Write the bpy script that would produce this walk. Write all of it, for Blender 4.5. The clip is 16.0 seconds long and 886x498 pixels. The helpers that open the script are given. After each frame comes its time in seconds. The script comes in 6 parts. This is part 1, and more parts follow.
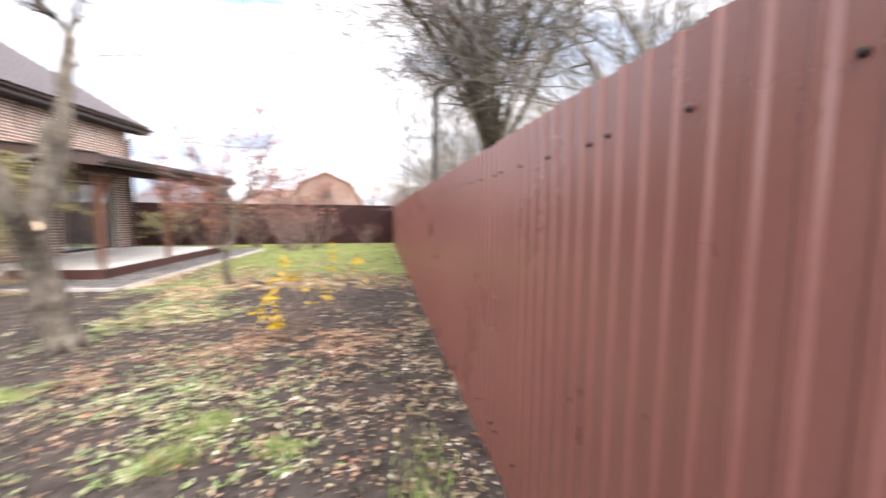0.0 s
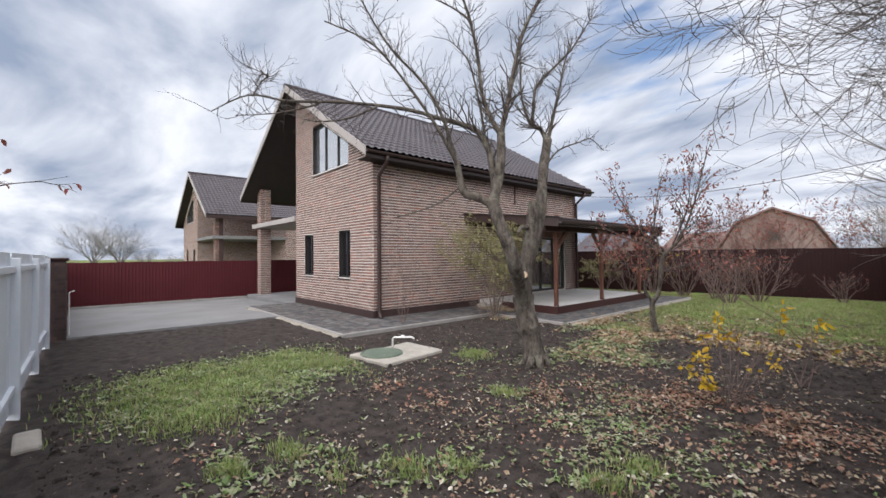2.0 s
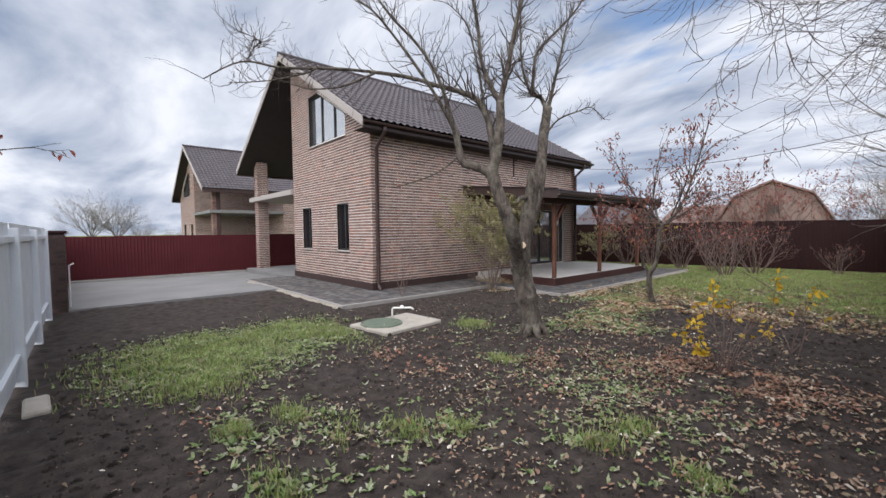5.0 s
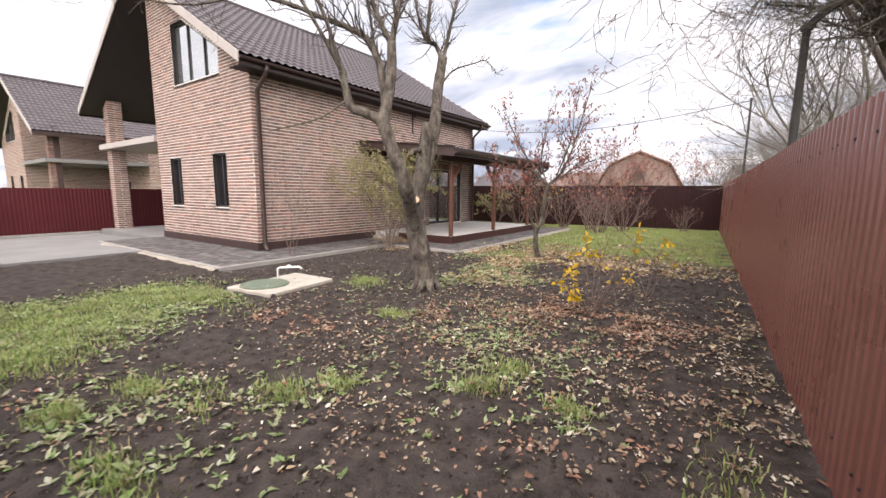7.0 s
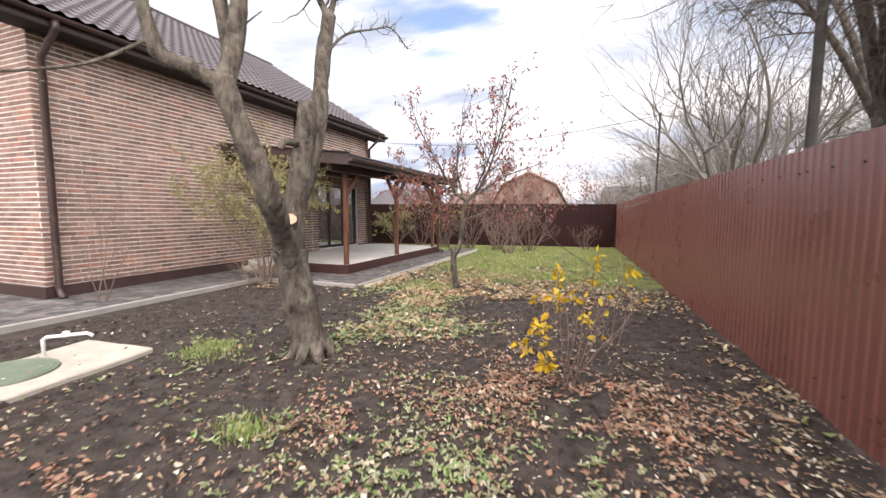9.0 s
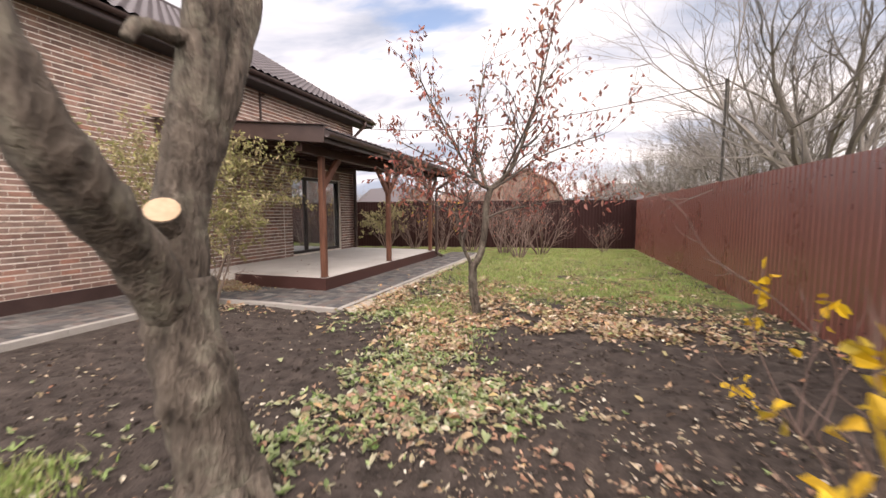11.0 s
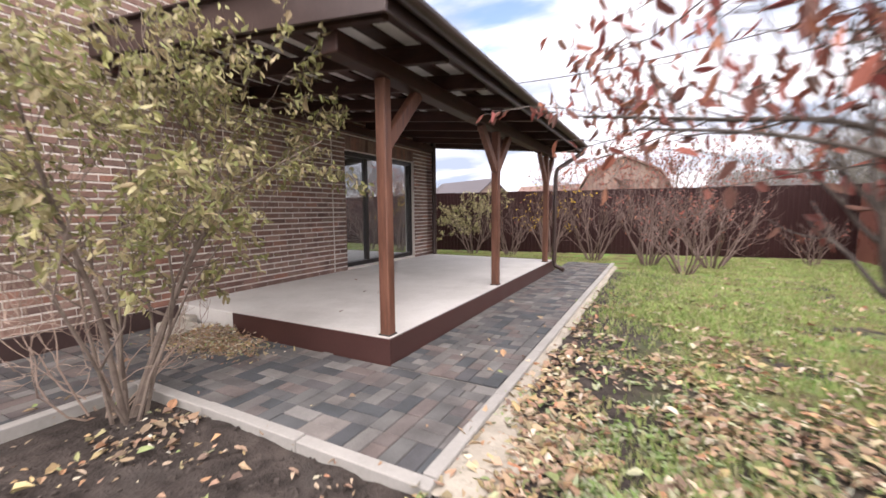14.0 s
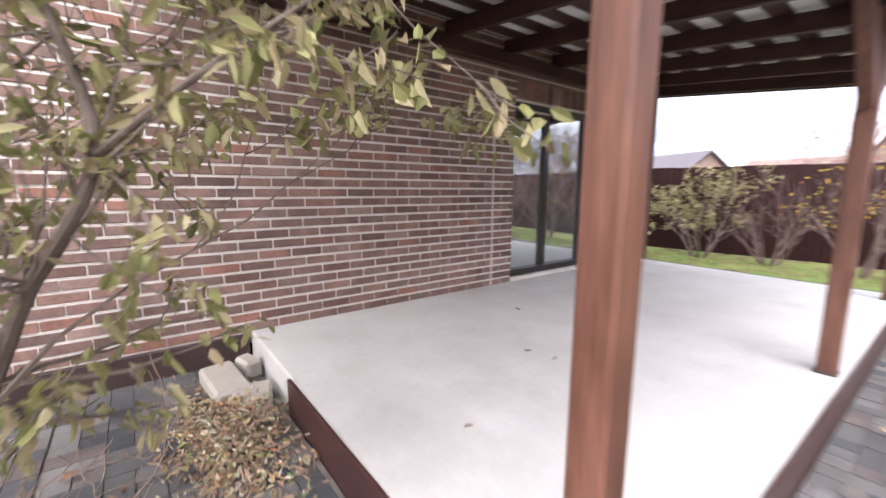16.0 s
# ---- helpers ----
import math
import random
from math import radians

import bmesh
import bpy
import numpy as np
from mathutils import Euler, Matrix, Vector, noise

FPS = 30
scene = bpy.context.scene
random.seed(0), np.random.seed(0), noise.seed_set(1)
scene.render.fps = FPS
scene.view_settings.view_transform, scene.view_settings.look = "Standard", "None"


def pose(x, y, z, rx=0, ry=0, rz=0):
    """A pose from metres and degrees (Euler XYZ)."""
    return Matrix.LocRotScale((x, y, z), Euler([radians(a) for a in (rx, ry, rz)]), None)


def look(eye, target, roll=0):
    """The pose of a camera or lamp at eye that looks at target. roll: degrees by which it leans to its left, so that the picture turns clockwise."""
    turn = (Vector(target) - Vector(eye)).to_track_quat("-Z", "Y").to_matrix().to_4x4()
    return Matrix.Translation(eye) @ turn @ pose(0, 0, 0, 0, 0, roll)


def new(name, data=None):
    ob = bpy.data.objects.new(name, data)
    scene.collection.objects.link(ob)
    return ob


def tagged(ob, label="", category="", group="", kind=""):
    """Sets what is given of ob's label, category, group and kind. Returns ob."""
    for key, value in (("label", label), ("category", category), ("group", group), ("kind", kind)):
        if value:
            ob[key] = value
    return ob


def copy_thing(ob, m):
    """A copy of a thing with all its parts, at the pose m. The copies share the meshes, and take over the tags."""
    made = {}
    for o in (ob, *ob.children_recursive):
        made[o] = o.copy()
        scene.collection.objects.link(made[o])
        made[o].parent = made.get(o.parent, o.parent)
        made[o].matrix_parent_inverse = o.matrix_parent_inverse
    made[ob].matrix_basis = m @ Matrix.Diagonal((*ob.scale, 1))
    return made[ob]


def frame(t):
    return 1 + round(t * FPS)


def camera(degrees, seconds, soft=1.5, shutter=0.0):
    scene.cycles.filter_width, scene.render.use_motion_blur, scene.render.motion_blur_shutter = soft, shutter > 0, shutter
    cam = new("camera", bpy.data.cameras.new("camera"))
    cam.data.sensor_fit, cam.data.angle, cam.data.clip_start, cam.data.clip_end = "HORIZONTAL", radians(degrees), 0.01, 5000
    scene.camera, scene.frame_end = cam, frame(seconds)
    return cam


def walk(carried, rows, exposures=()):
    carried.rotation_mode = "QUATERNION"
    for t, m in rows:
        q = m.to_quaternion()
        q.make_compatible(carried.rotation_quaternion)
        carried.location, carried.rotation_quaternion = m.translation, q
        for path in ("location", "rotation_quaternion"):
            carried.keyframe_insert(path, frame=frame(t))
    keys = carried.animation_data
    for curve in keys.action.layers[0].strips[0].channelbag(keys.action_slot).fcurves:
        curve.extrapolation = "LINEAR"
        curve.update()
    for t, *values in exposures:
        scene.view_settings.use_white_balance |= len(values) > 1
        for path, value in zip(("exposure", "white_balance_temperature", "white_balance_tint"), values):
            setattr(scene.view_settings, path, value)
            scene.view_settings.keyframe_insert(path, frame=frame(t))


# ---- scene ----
cam = camera(95.0, 16.0, shutter=0.5)
PATH = [
    (0, (9.745, -5.71, 1.648), (9.965, -3.731, 1.464), 0.5),
    (0.5, (9.803, -5.772, 1.663), (9.104, -3.904, 1.508), -0.5),
    (1, (9.807, -5.92, 1.723), (8.604, -4.326, 1.618), -0.4),
    (1.5, (9.79, -5.997, 1.748), (8.363, -4.596, 1.717), -0.6),
    (2, (9.784, -5.991, 1.761), (8.28, -4.674, 1.795), -0.5),
    (2.5, (9.788, -5.988, 1.77), (8.248, -4.713, 1.849), -0.4),
    (3, (9.79, -5.964, 1.761), (8.241, -4.702, 1.841), -0.5),
    (3.5, (9.79, -6.009, 1.764), (8.249, -4.735, 1.802), -0.1),
    (6, (9.792, -5.955, 1.653), (8.412, -4.522, 1.448), 0.3),
    (6.5, (9.813, -5.87, 1.639), (8.615, -4.286, 1.404), 0.6),
    (7, (9.769, -5.733, 1.562), (8.633, -4.11, 1.286), 0.4),
    (7.5, (9.472, -5.396, 1.508), (8.439, -3.695, 1.304), 0.1),
    (8, (9.182, -4.96, 1.511), (8.318, -3.166, 1.327), 0.1),
    (8.5, (8.86, -4.473, 1.519), (8.123, -2.622, 1.339), 0.5),
    (11, (7.417, -1.984, 1.425), (6.785, -0.094, 1.25), -0.2),
    (11.5, (7.024, -1.292, 1.409), (6.468, 0.619, 1.215), -0.1),
    (12, (6.753, -0.591, 1.36), (6.355, 1.354, 1.117), 0.7),
    (12.5, (6.374, 0.015, 1.393), (5.799, 1.92, 1.186), 1.1),
    (13, (5.934, 0.475, 1.391), (5.278, 2.352, 1.179), 0.8),
    (13.5, (5.524, 0.937, 1.396), (4.703, 2.752, 1.22), -0.0),
    (14, (5.094, 1.463, 1.348), (4.159, 3.221, 1.16), -0.5),
    (14.5, (4.711, 2.016, 1.322), (3.706, 3.722, 1.037), -0.5),
    (15, (4.269, 2.622, 1.36), (3.084, 4.2, 1.035), -1.2),
    (15.5, (3.892, 3.059, 1.358), (2.546, 4.513, 1.084), 0.0),
    (16, (3.471, 3.533, 1.423), (1.9, 4.734, 1.126), 0.4),
]
walk(cam, [(t, look(eye, target, roll)) for t, eye, target, roll in PATH],
     [(0, 2.7, 6600, 14), (0.5, 2.25, 6600, 14), (1, 1.75, 6400, 12), (1.5, 1.35, 6250, 12), (3.5, 1.1, 6050, 11), (6, 1.32, 6350, 14), (7, 1.82, 6750, 16),
      (8.5, 1.98, 6700, 15), (11, 1.85, 7250, 19), (13, 2.02, 7200, 19), (14, 2.13, 6600, 17), (14.5, 2.3, 6450, 16), (15, 2.48, 6250, 16), (16, 2.78, 6150, 17)])

# ---- world, sun, exposure ----
SUN_EL, SUN_AZ = radians(50), radians(152)
world = bpy.data.worlds.new("sky_world")
scene.world = world
world.use_nodes = True
wn, wl = world.node_tree.nodes, world.node_tree.links
wn.clear()


def wnode(kind, **props):
    n = wn.new(kind)
    for k, v in props.items():
        setattr(n, k, v)
    return n


w_out = wnode("ShaderNodeOutputWorld")
w_bg = wnode("ShaderNodeBackground")
w_sky = wnode("ShaderNodeTexSky", sky_type="NISHITA", sun_disc=False, sun_elevation=SUN_EL, sun_rotation=SUN_AZ)
w_co = wnode("ShaderNodeTexCoord")
# clouds: streaky sheets laid on a plane overhead
w_sep = wnode("ShaderNodeSeparateXYZ")
w_zmax = wnode("ShaderNodeMath", operation="MAXIMUM")
w_zmax.inputs[1].default_value = 0.0
w_zadd = wnode("ShaderNodeMath", operation="ADD")
w_zadd.inputs[1].default_value = 0.22
w_dx = wnode("ShaderNodeMath", operation="DIVIDE")
w_dy = wnode("ShaderNodeMath", operation="DIVIDE")
w_com = wnode("ShaderNodeCombineXYZ")
w_map = wnode("ShaderNodeMapping")
w_map.inputs["Rotation"].default_value = (0, 0, radians(-25))
w_map.inputs["Scale"].default_value = (0.75, 1.5, 1)
w_map.inputs["Location"].default_value = (0.35, 0.9, 0)
w_n1 = wnode("ShaderNodeTexNoise")
w_n1.inputs["Scale"].default_value = 1.3
w_n1.inputs["Detail"].default_value = 7
w_n1.inputs["Roughness"].default_value = 0.52
w_n1.inputs["Distortion"].default_value = 0.35
w_r1 = wnode("ShaderNodeValToRGB")
w_r1.color_ramp.elements[0].position = 0.36
w_r1.color_ramp.elements[0].color = (2.2, 2.6, 3.3, 1)
w_r1.color_ramp.elements[1].position = 0.62
w_r1.color_ramp.elements[1].color = (6.2, 6.25, 6.4, 1)
# one ragged gap of blue
w_dot = wnode("ShaderNodeVectorMath", operation="DISTANCE")
w_dot.inputs[1].default_value = Vector((-0.31, 0.83, 0.44)).normalized()
w_gn = wnode("ShaderNodeTexNoise")
w_gn.inputs["Scale"].default_value = 3.2
w_gn.inputs["Detail"].default_value = 6
w_gm = wnode("ShaderNodeMath", operation="MULTIPLY_ADD")
w_gm.inputs[1].default_value = -0.75
w_gr = wnode("ShaderNodeMapRange", interpolation_type="SMOOTHSTEP")
w_gr.inputs["From Min"].default_value = -0.40
w_gr.inputs["From Max"].default_value = -0.21
w_gr.inputs["To Min"].default_value = 0.05
w_gr.inputs["To Max"].default_value = 1.0
w_mix = wnode("ShaderNodeMix", data_type="RGBA")
wl.new(w_co.outputs["Generated"], w_sep.inputs[0])
wl.new(w_sep.outputs["Z"], w_zmax.inputs[0])
wl.new(w_zmax.outputs[0], w_zadd.inputs[0])
wl.new(w_sep.outputs["X"], w_dx.inputs[0])
wl.new(w_zadd.outputs[0], w_dx.inputs[1])
wl.new(w_sep.outputs["Y"], w_dy.inputs[0])
wl.new(w_zadd.outputs[0], w_dy.inputs[1])
wl.new(w_dx.outputs[0], w_com.inputs[0])
wl.new(w_dy.outputs[0], w_com.inputs[1])
wl.new(w_com.outputs[0], w_map.inputs[0])
wl.new(w_map.outputs[0], w_n1.inputs["Vector"])
wl.new(w_n1.outputs["Fac"], w_r1.inputs[0])
wl.new(w_co.outputs["Generated"], w_dot.inputs[0])
wl.new(w_map.outputs[0], w_gn.inputs["Vector"])
wl.new(w_gn.outputs["Fac"], w_gm.inputs[0])
wl.new(w_dot.outputs["Value"], w_gm.inputs[2])
wl.new(w_gm.outputs[0], w_gr.inputs["Value"])
wl.new(w_gr.outputs[0], w_mix.inputs["Factor"])
wl.new(w_sky.outputs[0], w_mix.inputs[6])
wl.new(w_r1.outputs[0], w_mix.inputs[7])
wl.new(w_mix.outputs[2], w_bg.inputs["Color"])
w_bg.inputs["Strength"].default_value = 0.070
wl.new(w_bg.outputs[0], w_out.inputs[0])

sun_data = bpy.data.lights.new("sun", "SUN")
sun_data.energy, sun_data.angle, sun_data.color = 2.5, radians(100), (1.0, 0.95, 0.88)
sun = new("sun", sun_data)
sun.matrix_world = look((math.sin(SUN_AZ) * 50 * math.cos(SUN_EL), math.cos(SUN_AZ) * 50 * math.cos(SUN_EL), 50 * math.sin(SUN_EL)), (0, 0, 0))


# ---- builders ----
class Geo:
    """Vertices and faces of one mesh."""

    def __init__(self):
        self.v, self.f, self.smooth, self.weld = [], [], False, False

    def face(self, *pts):
        n = len(self.v)
        self.v += [tuple(p) for p in pts]
        self.f.append(tuple(range(n, n + len(pts))))
        return self

    def box(self, x0, y0, z0, x1, y1, z1, m=None):
        n = len(self.v)
        c = [(x, y, z) for z in (z0, z1) for y in (y0, y1) for x in (x0, x1)]
        if m is not None:
            c = [tuple(m @ Vector(p)) for p in c]
        self.v += c
        self.f += [tuple(n + i for i in q) for q in ((0, 2, 3, 1), (4, 5, 7, 6), (0, 1, 5, 4), (2, 6, 7, 3), (0, 4, 6, 2), (1, 3, 7, 5))]
        return self

    def beam(self, a, b, w, h, roll=0.0):
        """A squared beam from a to b."""
        a, b = Vector(a), Vector(b)
        m = Matrix.Translation(a) @ (b - a).to_track_quat("Y", "Z").to_matrix().to_4x4() @ Matrix.Rotation(roll, 4, "Y")
        return self.box(-w / 2, 0, -h / 2, w / 2, (b - a).length, h / 2, m)

    def tube(self, pts, radii, n=8, cap=True):
        base = len(self.v)
        pts = [Vector(p) for p in pts]
        side = None
        for i, p in enumerate(pts):
            d = (pts[min(i + 1, len(pts) - 1)] - pts[max(i - 1, 0)])
            d = d.normalized() if d.length > 1e-9 else Vector((0, 0, 1))
            if side is None:
                side = d.orthogonal().normalized()
            side = (side - d * side.dot(d))
            side = side.normalized() if side.length > 1e-6 else d.orthogonal().normalized()
            up = d.cross(side)
            r = radii[i] if isinstance(radii, (list, tuple)) else radii
            for k in range(n):
                a = 2 * math.pi * k / n
                self.v.append(tuple(p + (side * math.cos(a) + up * math.sin(a)) * r))
        for i in range(len(pts) - 1):
            for k in range(n):
                a, b = base + i * n + k, base + i * n + (k + 1) % n
                self.f.append((a, b, b + n, a + n))
        if cap:
            self.f.append(tuple(base + k for k in reversed(range(n))))
            self.f.append(tuple(base + (len(pts) - 1) * n + k for k in range(n)))
        return self

    def prism(self, outline, lo, hi, axis="y"):
        """A flat outline of (u, w), drawn out from lo to hi along an axis."""
        def at(u, w, s):
            return {"y": (u, s, w), "x": (s, u, w), "z": (u, w, s)}[axis]
        n, k = len(self.v), len(outline)
        self.v += [at(u, w, lo) for u, w in outline] + [at(u, w, hi) for u, w in outline]
        self.f += [tuple(range(n, n + k)), tuple(range(n + 2 * k - 1, n + k - 1, -1))]
        self.f += [(n + i, n + k + i, n + k + (i + 1) % k, n + (i + 1) % k) for i in range(k)]
        return self

    def mesh(self, name, material, bevel=0.0, normals=True):
        me = bpy.data.meshes.new(name)
        me.from_pydata(self.v, [], self.f)
        if normals or bevel:
            bm = bmesh.new()
            bm.from_mesh(me)
            if bevel or self.weld:
                bmesh.ops.remove_doubles(bm, verts=bm.verts, dist=1e-5)
            bmesh.ops.recalc_face_normals(bm, faces=bm.faces)
            if bevel:
                sharp = [e for e in bm.edges if len(e.link_faces) == 2 and e.calc_face_angle(0) > 0.6]
                bmesh.ops.bevel(bm, geom=sharp, offset=bevel, segments=1, affect="EDGES")
            bm.to_mesh(me)
            bm.free()
        me.materials.append(material)
        if self.smooth:
            me.polygons.foreach_set("use_smooth", [True] * len(me.polygons))
        return me


def thing(name, label, category, group="", kind=""):
    return tagged(new(name), label, category, group, kind)


def part(name, geo, material, parent, label="", bevel=0.0, normals=True):
    """One mesh under a thing or a part; with no parent, a thing of one mesh."""
    ob = new(name, geo.mesh(name, material, bevel, normals) if isinstance(geo, Geo) else geo)
    ob.parent = parent
    if label:
        ob["label"] = label
    return ob


# ---- materials ----
def material(name, dark, light, scale=4.0, rough=0.7, bump=0.2, metal=0.0, stretch=(1, 1, 1), fine=40.0, stain=None, spread=0.5, pieces=0.0, spec=0.4, bump_dist=0.01):
    """Two scales of noise between two colours, a stain colour, fine relief; pieces: tone change from piece to piece."""
    mt = bpy.data.materials.new(name)
    mt.use_nodes = True
    nt = mt.node_tree
    nd, lk = nt.nodes, nt.links
    bs = nd["Principled BSDF"]
    bs.inputs["Metallic"].default_value = metal
    bs.inputs["Specular IOR Level"].default_value = spec
    geo = nd.new("ShaderNodeNewGeometry")
    mp = nd.new("ShaderNodeMapping")
    mp.inputs["Scale"].default_value = stretch
    lk.new(geo.outputs["Position"], mp.inputs[0])
    n1 = nd.new("ShaderNodeTexNoise")
    n1.inputs["Scale"].default_value = scale
    n1.inputs["Detail"].default_value = 5
    n2 = nd.new("ShaderNodeTexNoise")
    n2.inputs["Scale"].default_value = fine
    n2.inputs["Detail"].default_value = 4
    lk.new(mp.outputs[0], n1.inputs["Vector"])
    lk.new(mp.outputs[0], n2.inputs["Vector"])
    add = nd.new("ShaderNodeMath")
    add.operation = "MULTIPLY_ADD"
    add.inputs[1].default_value = 0.45
    lk.new(n2.outputs["Fac"], add.inputs[0])
    lk.new(n1.outputs["Fac"], add.inputs[2])
    rng = nd.new("ShaderNodeMapRange")
    rng.inputs["From Min"].default_value = 0.72 - spread / 2
    rng.inputs["From Max"].default_value = 0.72 + spread / 2
    fac = add.outputs[0]
    if pieces:
        oi = nd.new("ShaderNodeObjectInfo")
        sm = nd.new("ShaderNodeMath")
        sm.operation = "ADD"
        lk.new(oi.outputs["Random"], sm.inputs[0])
        lk.new(geo.outputs["Random Per Island"], sm.inputs[1])
        fr = nd.new("ShaderNodeMath")
        fr.operation = "FRACT"
        lk.new(sm.outputs[0], fr.inputs[0])
        pm = nd.new("ShaderNodeMath")
        pm.operation = "MULTIPLY_ADD"
        pm.inputs[1].default_value = pieces
        lk.new(fr.outputs[0], pm.inputs[0])
        off = nd.new("ShaderNodeMath")
        off.operation = "SUBTRACT"
        off.inputs[1].default_value = pieces / 2
        lk.new(add.outputs[0], off.inputs[0])
        lk.new(off.outputs[0], pm.inputs[2])
        fac = pm.outputs[0]
    lk.new(fac, rng.inputs["Value"])
    mx = nd.new("ShaderNodeMix")
    mx.data_type = "RGBA"
    mx.inputs[6].default_value = (*dark, 1)
    mx.inputs[7].default_value = (*light, 1)
    lk.new(rng.outputs[0], mx.inputs["Factor"])
    col = mx.outputs[2]
    if stain:
        n3 = nd.new("ShaderNodeTexNoise")
        n3.inputs["Scale"].default_value = scale * 0.37
        n3.inputs["Detail"].default_value = 6
        n3.inputs["Roughness"].default_value = 0.65
        lk.new(geo.outputs["Position"], n3.inputs["Vector"])
        r3 = nd.new("ShaderNodeMapRange")
        r3.inputs["From Min"].default_value = 0.5
        r3.inputs["From Max"].default_value = 0.72
        r3.inputs["To Max"].default_value = 0.8
        lk.new(n3.outputs["Fac"], r3.inputs["Value"])
        m3 = nd.new("ShaderNodeMix")
        m3.data_type = "RGBA"
        m3.inputs[7].default_value = (*stain, 1)
        lk.new(r3.outputs[0], m3.inputs["Factor"])
        lk.new(col, m3.inputs[6])
        col = m3.outputs[2]
    lk.new(col, bs.inputs["Base Color"])
    rr = nd.new("ShaderNodeMapRange")
    rr.inputs["To Min"].default_value = max(rough - 0.12, 0.02)
    rr.inputs["To Max"].default_value = min(rough + 0.12, 1.0)
    lk.new(n1.outputs["Fac"], rr.inputs["Value"])
    lk.new(rr.outputs[0], bs.inputs["Roughness"])
    if bump:
        bp = nd.new("ShaderNodeBump")
        bp.inputs["Strength"].default_value = bump
        bp.inputs["Distance"].default_value = bump_dist
        lk.new(add.outputs[0], bp.inputs["Height"])
        lk.new(bp.outputs[0], bs.inputs["Normal"])
    return mt


def palette(name, stops, rough=0.7, bump=0.3, scale=5.0, fine=45.0, spec=0.3, trans=0.0):
    """Piece by piece one of several colours, with noise over each."""
    mt = material(name, (0.6, 0.6, 0.6), (1.25, 1.25, 1.25), scale=scale, fine=fine, rough=rough, bump=bump, spec=spec, bump_dist=0.004)
    nd, lk = mt.node_tree.nodes, mt.node_tree.links
    bs = nd["Principled BSDF"]
    oi, geo = nd.new("ShaderNodeObjectInfo"), nd.new("ShaderNodeNewGeometry")
    sm, fr, rp = nd.new("ShaderNodeMath"), nd.new("ShaderNodeMath"), nd.new("ShaderNodeValToRGB")
    fr.operation = "FRACT"
    lk.new(oi.outputs["Random"], sm.inputs[0])
    lk.new(geo.outputs["Random Per Island"], sm.inputs[1])
    lk.new(sm.outputs[0], fr.inputs[0])
    lk.new(fr.outputs[0], rp.inputs[0])
    el = rp.color_ramp.elements
    while len(el) < len(stops):
        el.new(0.5)
    for i, c in enumerate(stops):
        el[i].position = (i + 0.5) / len(stops)
        el[i].color = (*c, 1)
    mul = nd.new("ShaderNodeMix")
    mul.data_type, mul.blend_type = "RGBA", "MULTIPLY"
    mul.inputs["Factor"].default_value = 1.0
    src = bs.inputs["Base Color"].links[0].from_socket
    lk.new(rp.outputs[0], mul.inputs[6])
    lk.new(src, mul.inputs[7])
    lk.new(mul.outputs[2], bs.inputs["Base Color"])
    if trans:
        tl, ms, out = nd.new("ShaderNodeBsdfTranslucent"), nd.new("ShaderNodeMixShader"), nd["Material Output"]
        ms.inputs[0].default_value = trans
        lk.new(mul.outputs[2], tl.inputs[0])
        lk.new(bs.outputs[0], ms.inputs[1])
        lk.new(tl.outputs[0], ms.inputs[2])
        lk.new(ms.outputs[0], out.inputs[0])
    return mt


M_BRICK = palette("brick_clay", [(0.154, 0.099, 0.084), (0.212, 0.136, 0.115), (0.266, 0.181, 0.155), (0.175, 0.103, 0.086), (0.275, 0.172, 0.142), (0.186, 0.121, 0.105), (0.310, 0.157, 0.118), (0.246, 0.176, 0.150), (0.159, 0.105, 0.092), (0.309, 0.212, 0.178), (0.232, 0.140, 0.120), (0.202, 0.129, 0.111)], rough=0.85)
M_BRICK_DARK = palette("dark_brick", [(0.055, 0.038, 0.036), (0.085, 0.055, 0.05), (0.07, 0.045, 0.042)], rough=0.85)
M_MORTAR = material("mortar", (0.56, 0.52, 0.48), (0.72, 0.68, 0.64), scale=3, rough=0.95, bump=0.4)
M_PLINTH = material("plinth_paint", (0.036, 0.021, 0.020), (0.060, 0.036, 0.034), scale=3, rough=0.5, bump=0.15)
M_TRIM = material("terrace_trim_metal", (0.046, 0.020, 0.018), (0.066, 0.029, 0.026), scale=2, rough=0.35, bump=0.08, spec=0.5)
M_ROOF = material("roof_metal_tile", (0.052, 0.043, 0.048), (0.088, 0.076, 0.083), scale=1.5, rough=0.42, bump=0.1, spec=0.4)
M_SOFFIT = material("soffit_boards", (0.02, 0.016, 0.015), (0.035, 0.028, 0.026), scale=3, rough=0.7, bump=0.2)
M_BARGE = material("barge_board_metal", (0.30, 0.27, 0.255), (0.38, 0.345, 0.325), scale=2, rough=0.5, bump=0.08)
M_GUTTER = material("gutter_plastic", (0.035, 0.022, 0.02), (0.055, 0.035, 0.032), scale=4, rough=0.35, bump=0.05)
M_FRAME = material("window_frame_dark", (0.02, 0.018, 0.018), (0.035, 0.03, 0.03), scale=5, rough=0.4, bump=0.03)
M_CONC = material("terrace_concrete", (0.477, 0.460, 0.443), (0.585, 0.568, 0.552), scale=2.0, rough=0.8, bump=0.15, stain=(0.385, 0.368, 0.351))
M_DRIVE = material("driveway_concrete", (0.15, 0.148, 0.15), (0.215, 0.212, 0.212), scale=0.8, rough=0.9, bump=0.3, stain=(0.13, 0.128, 0.126))
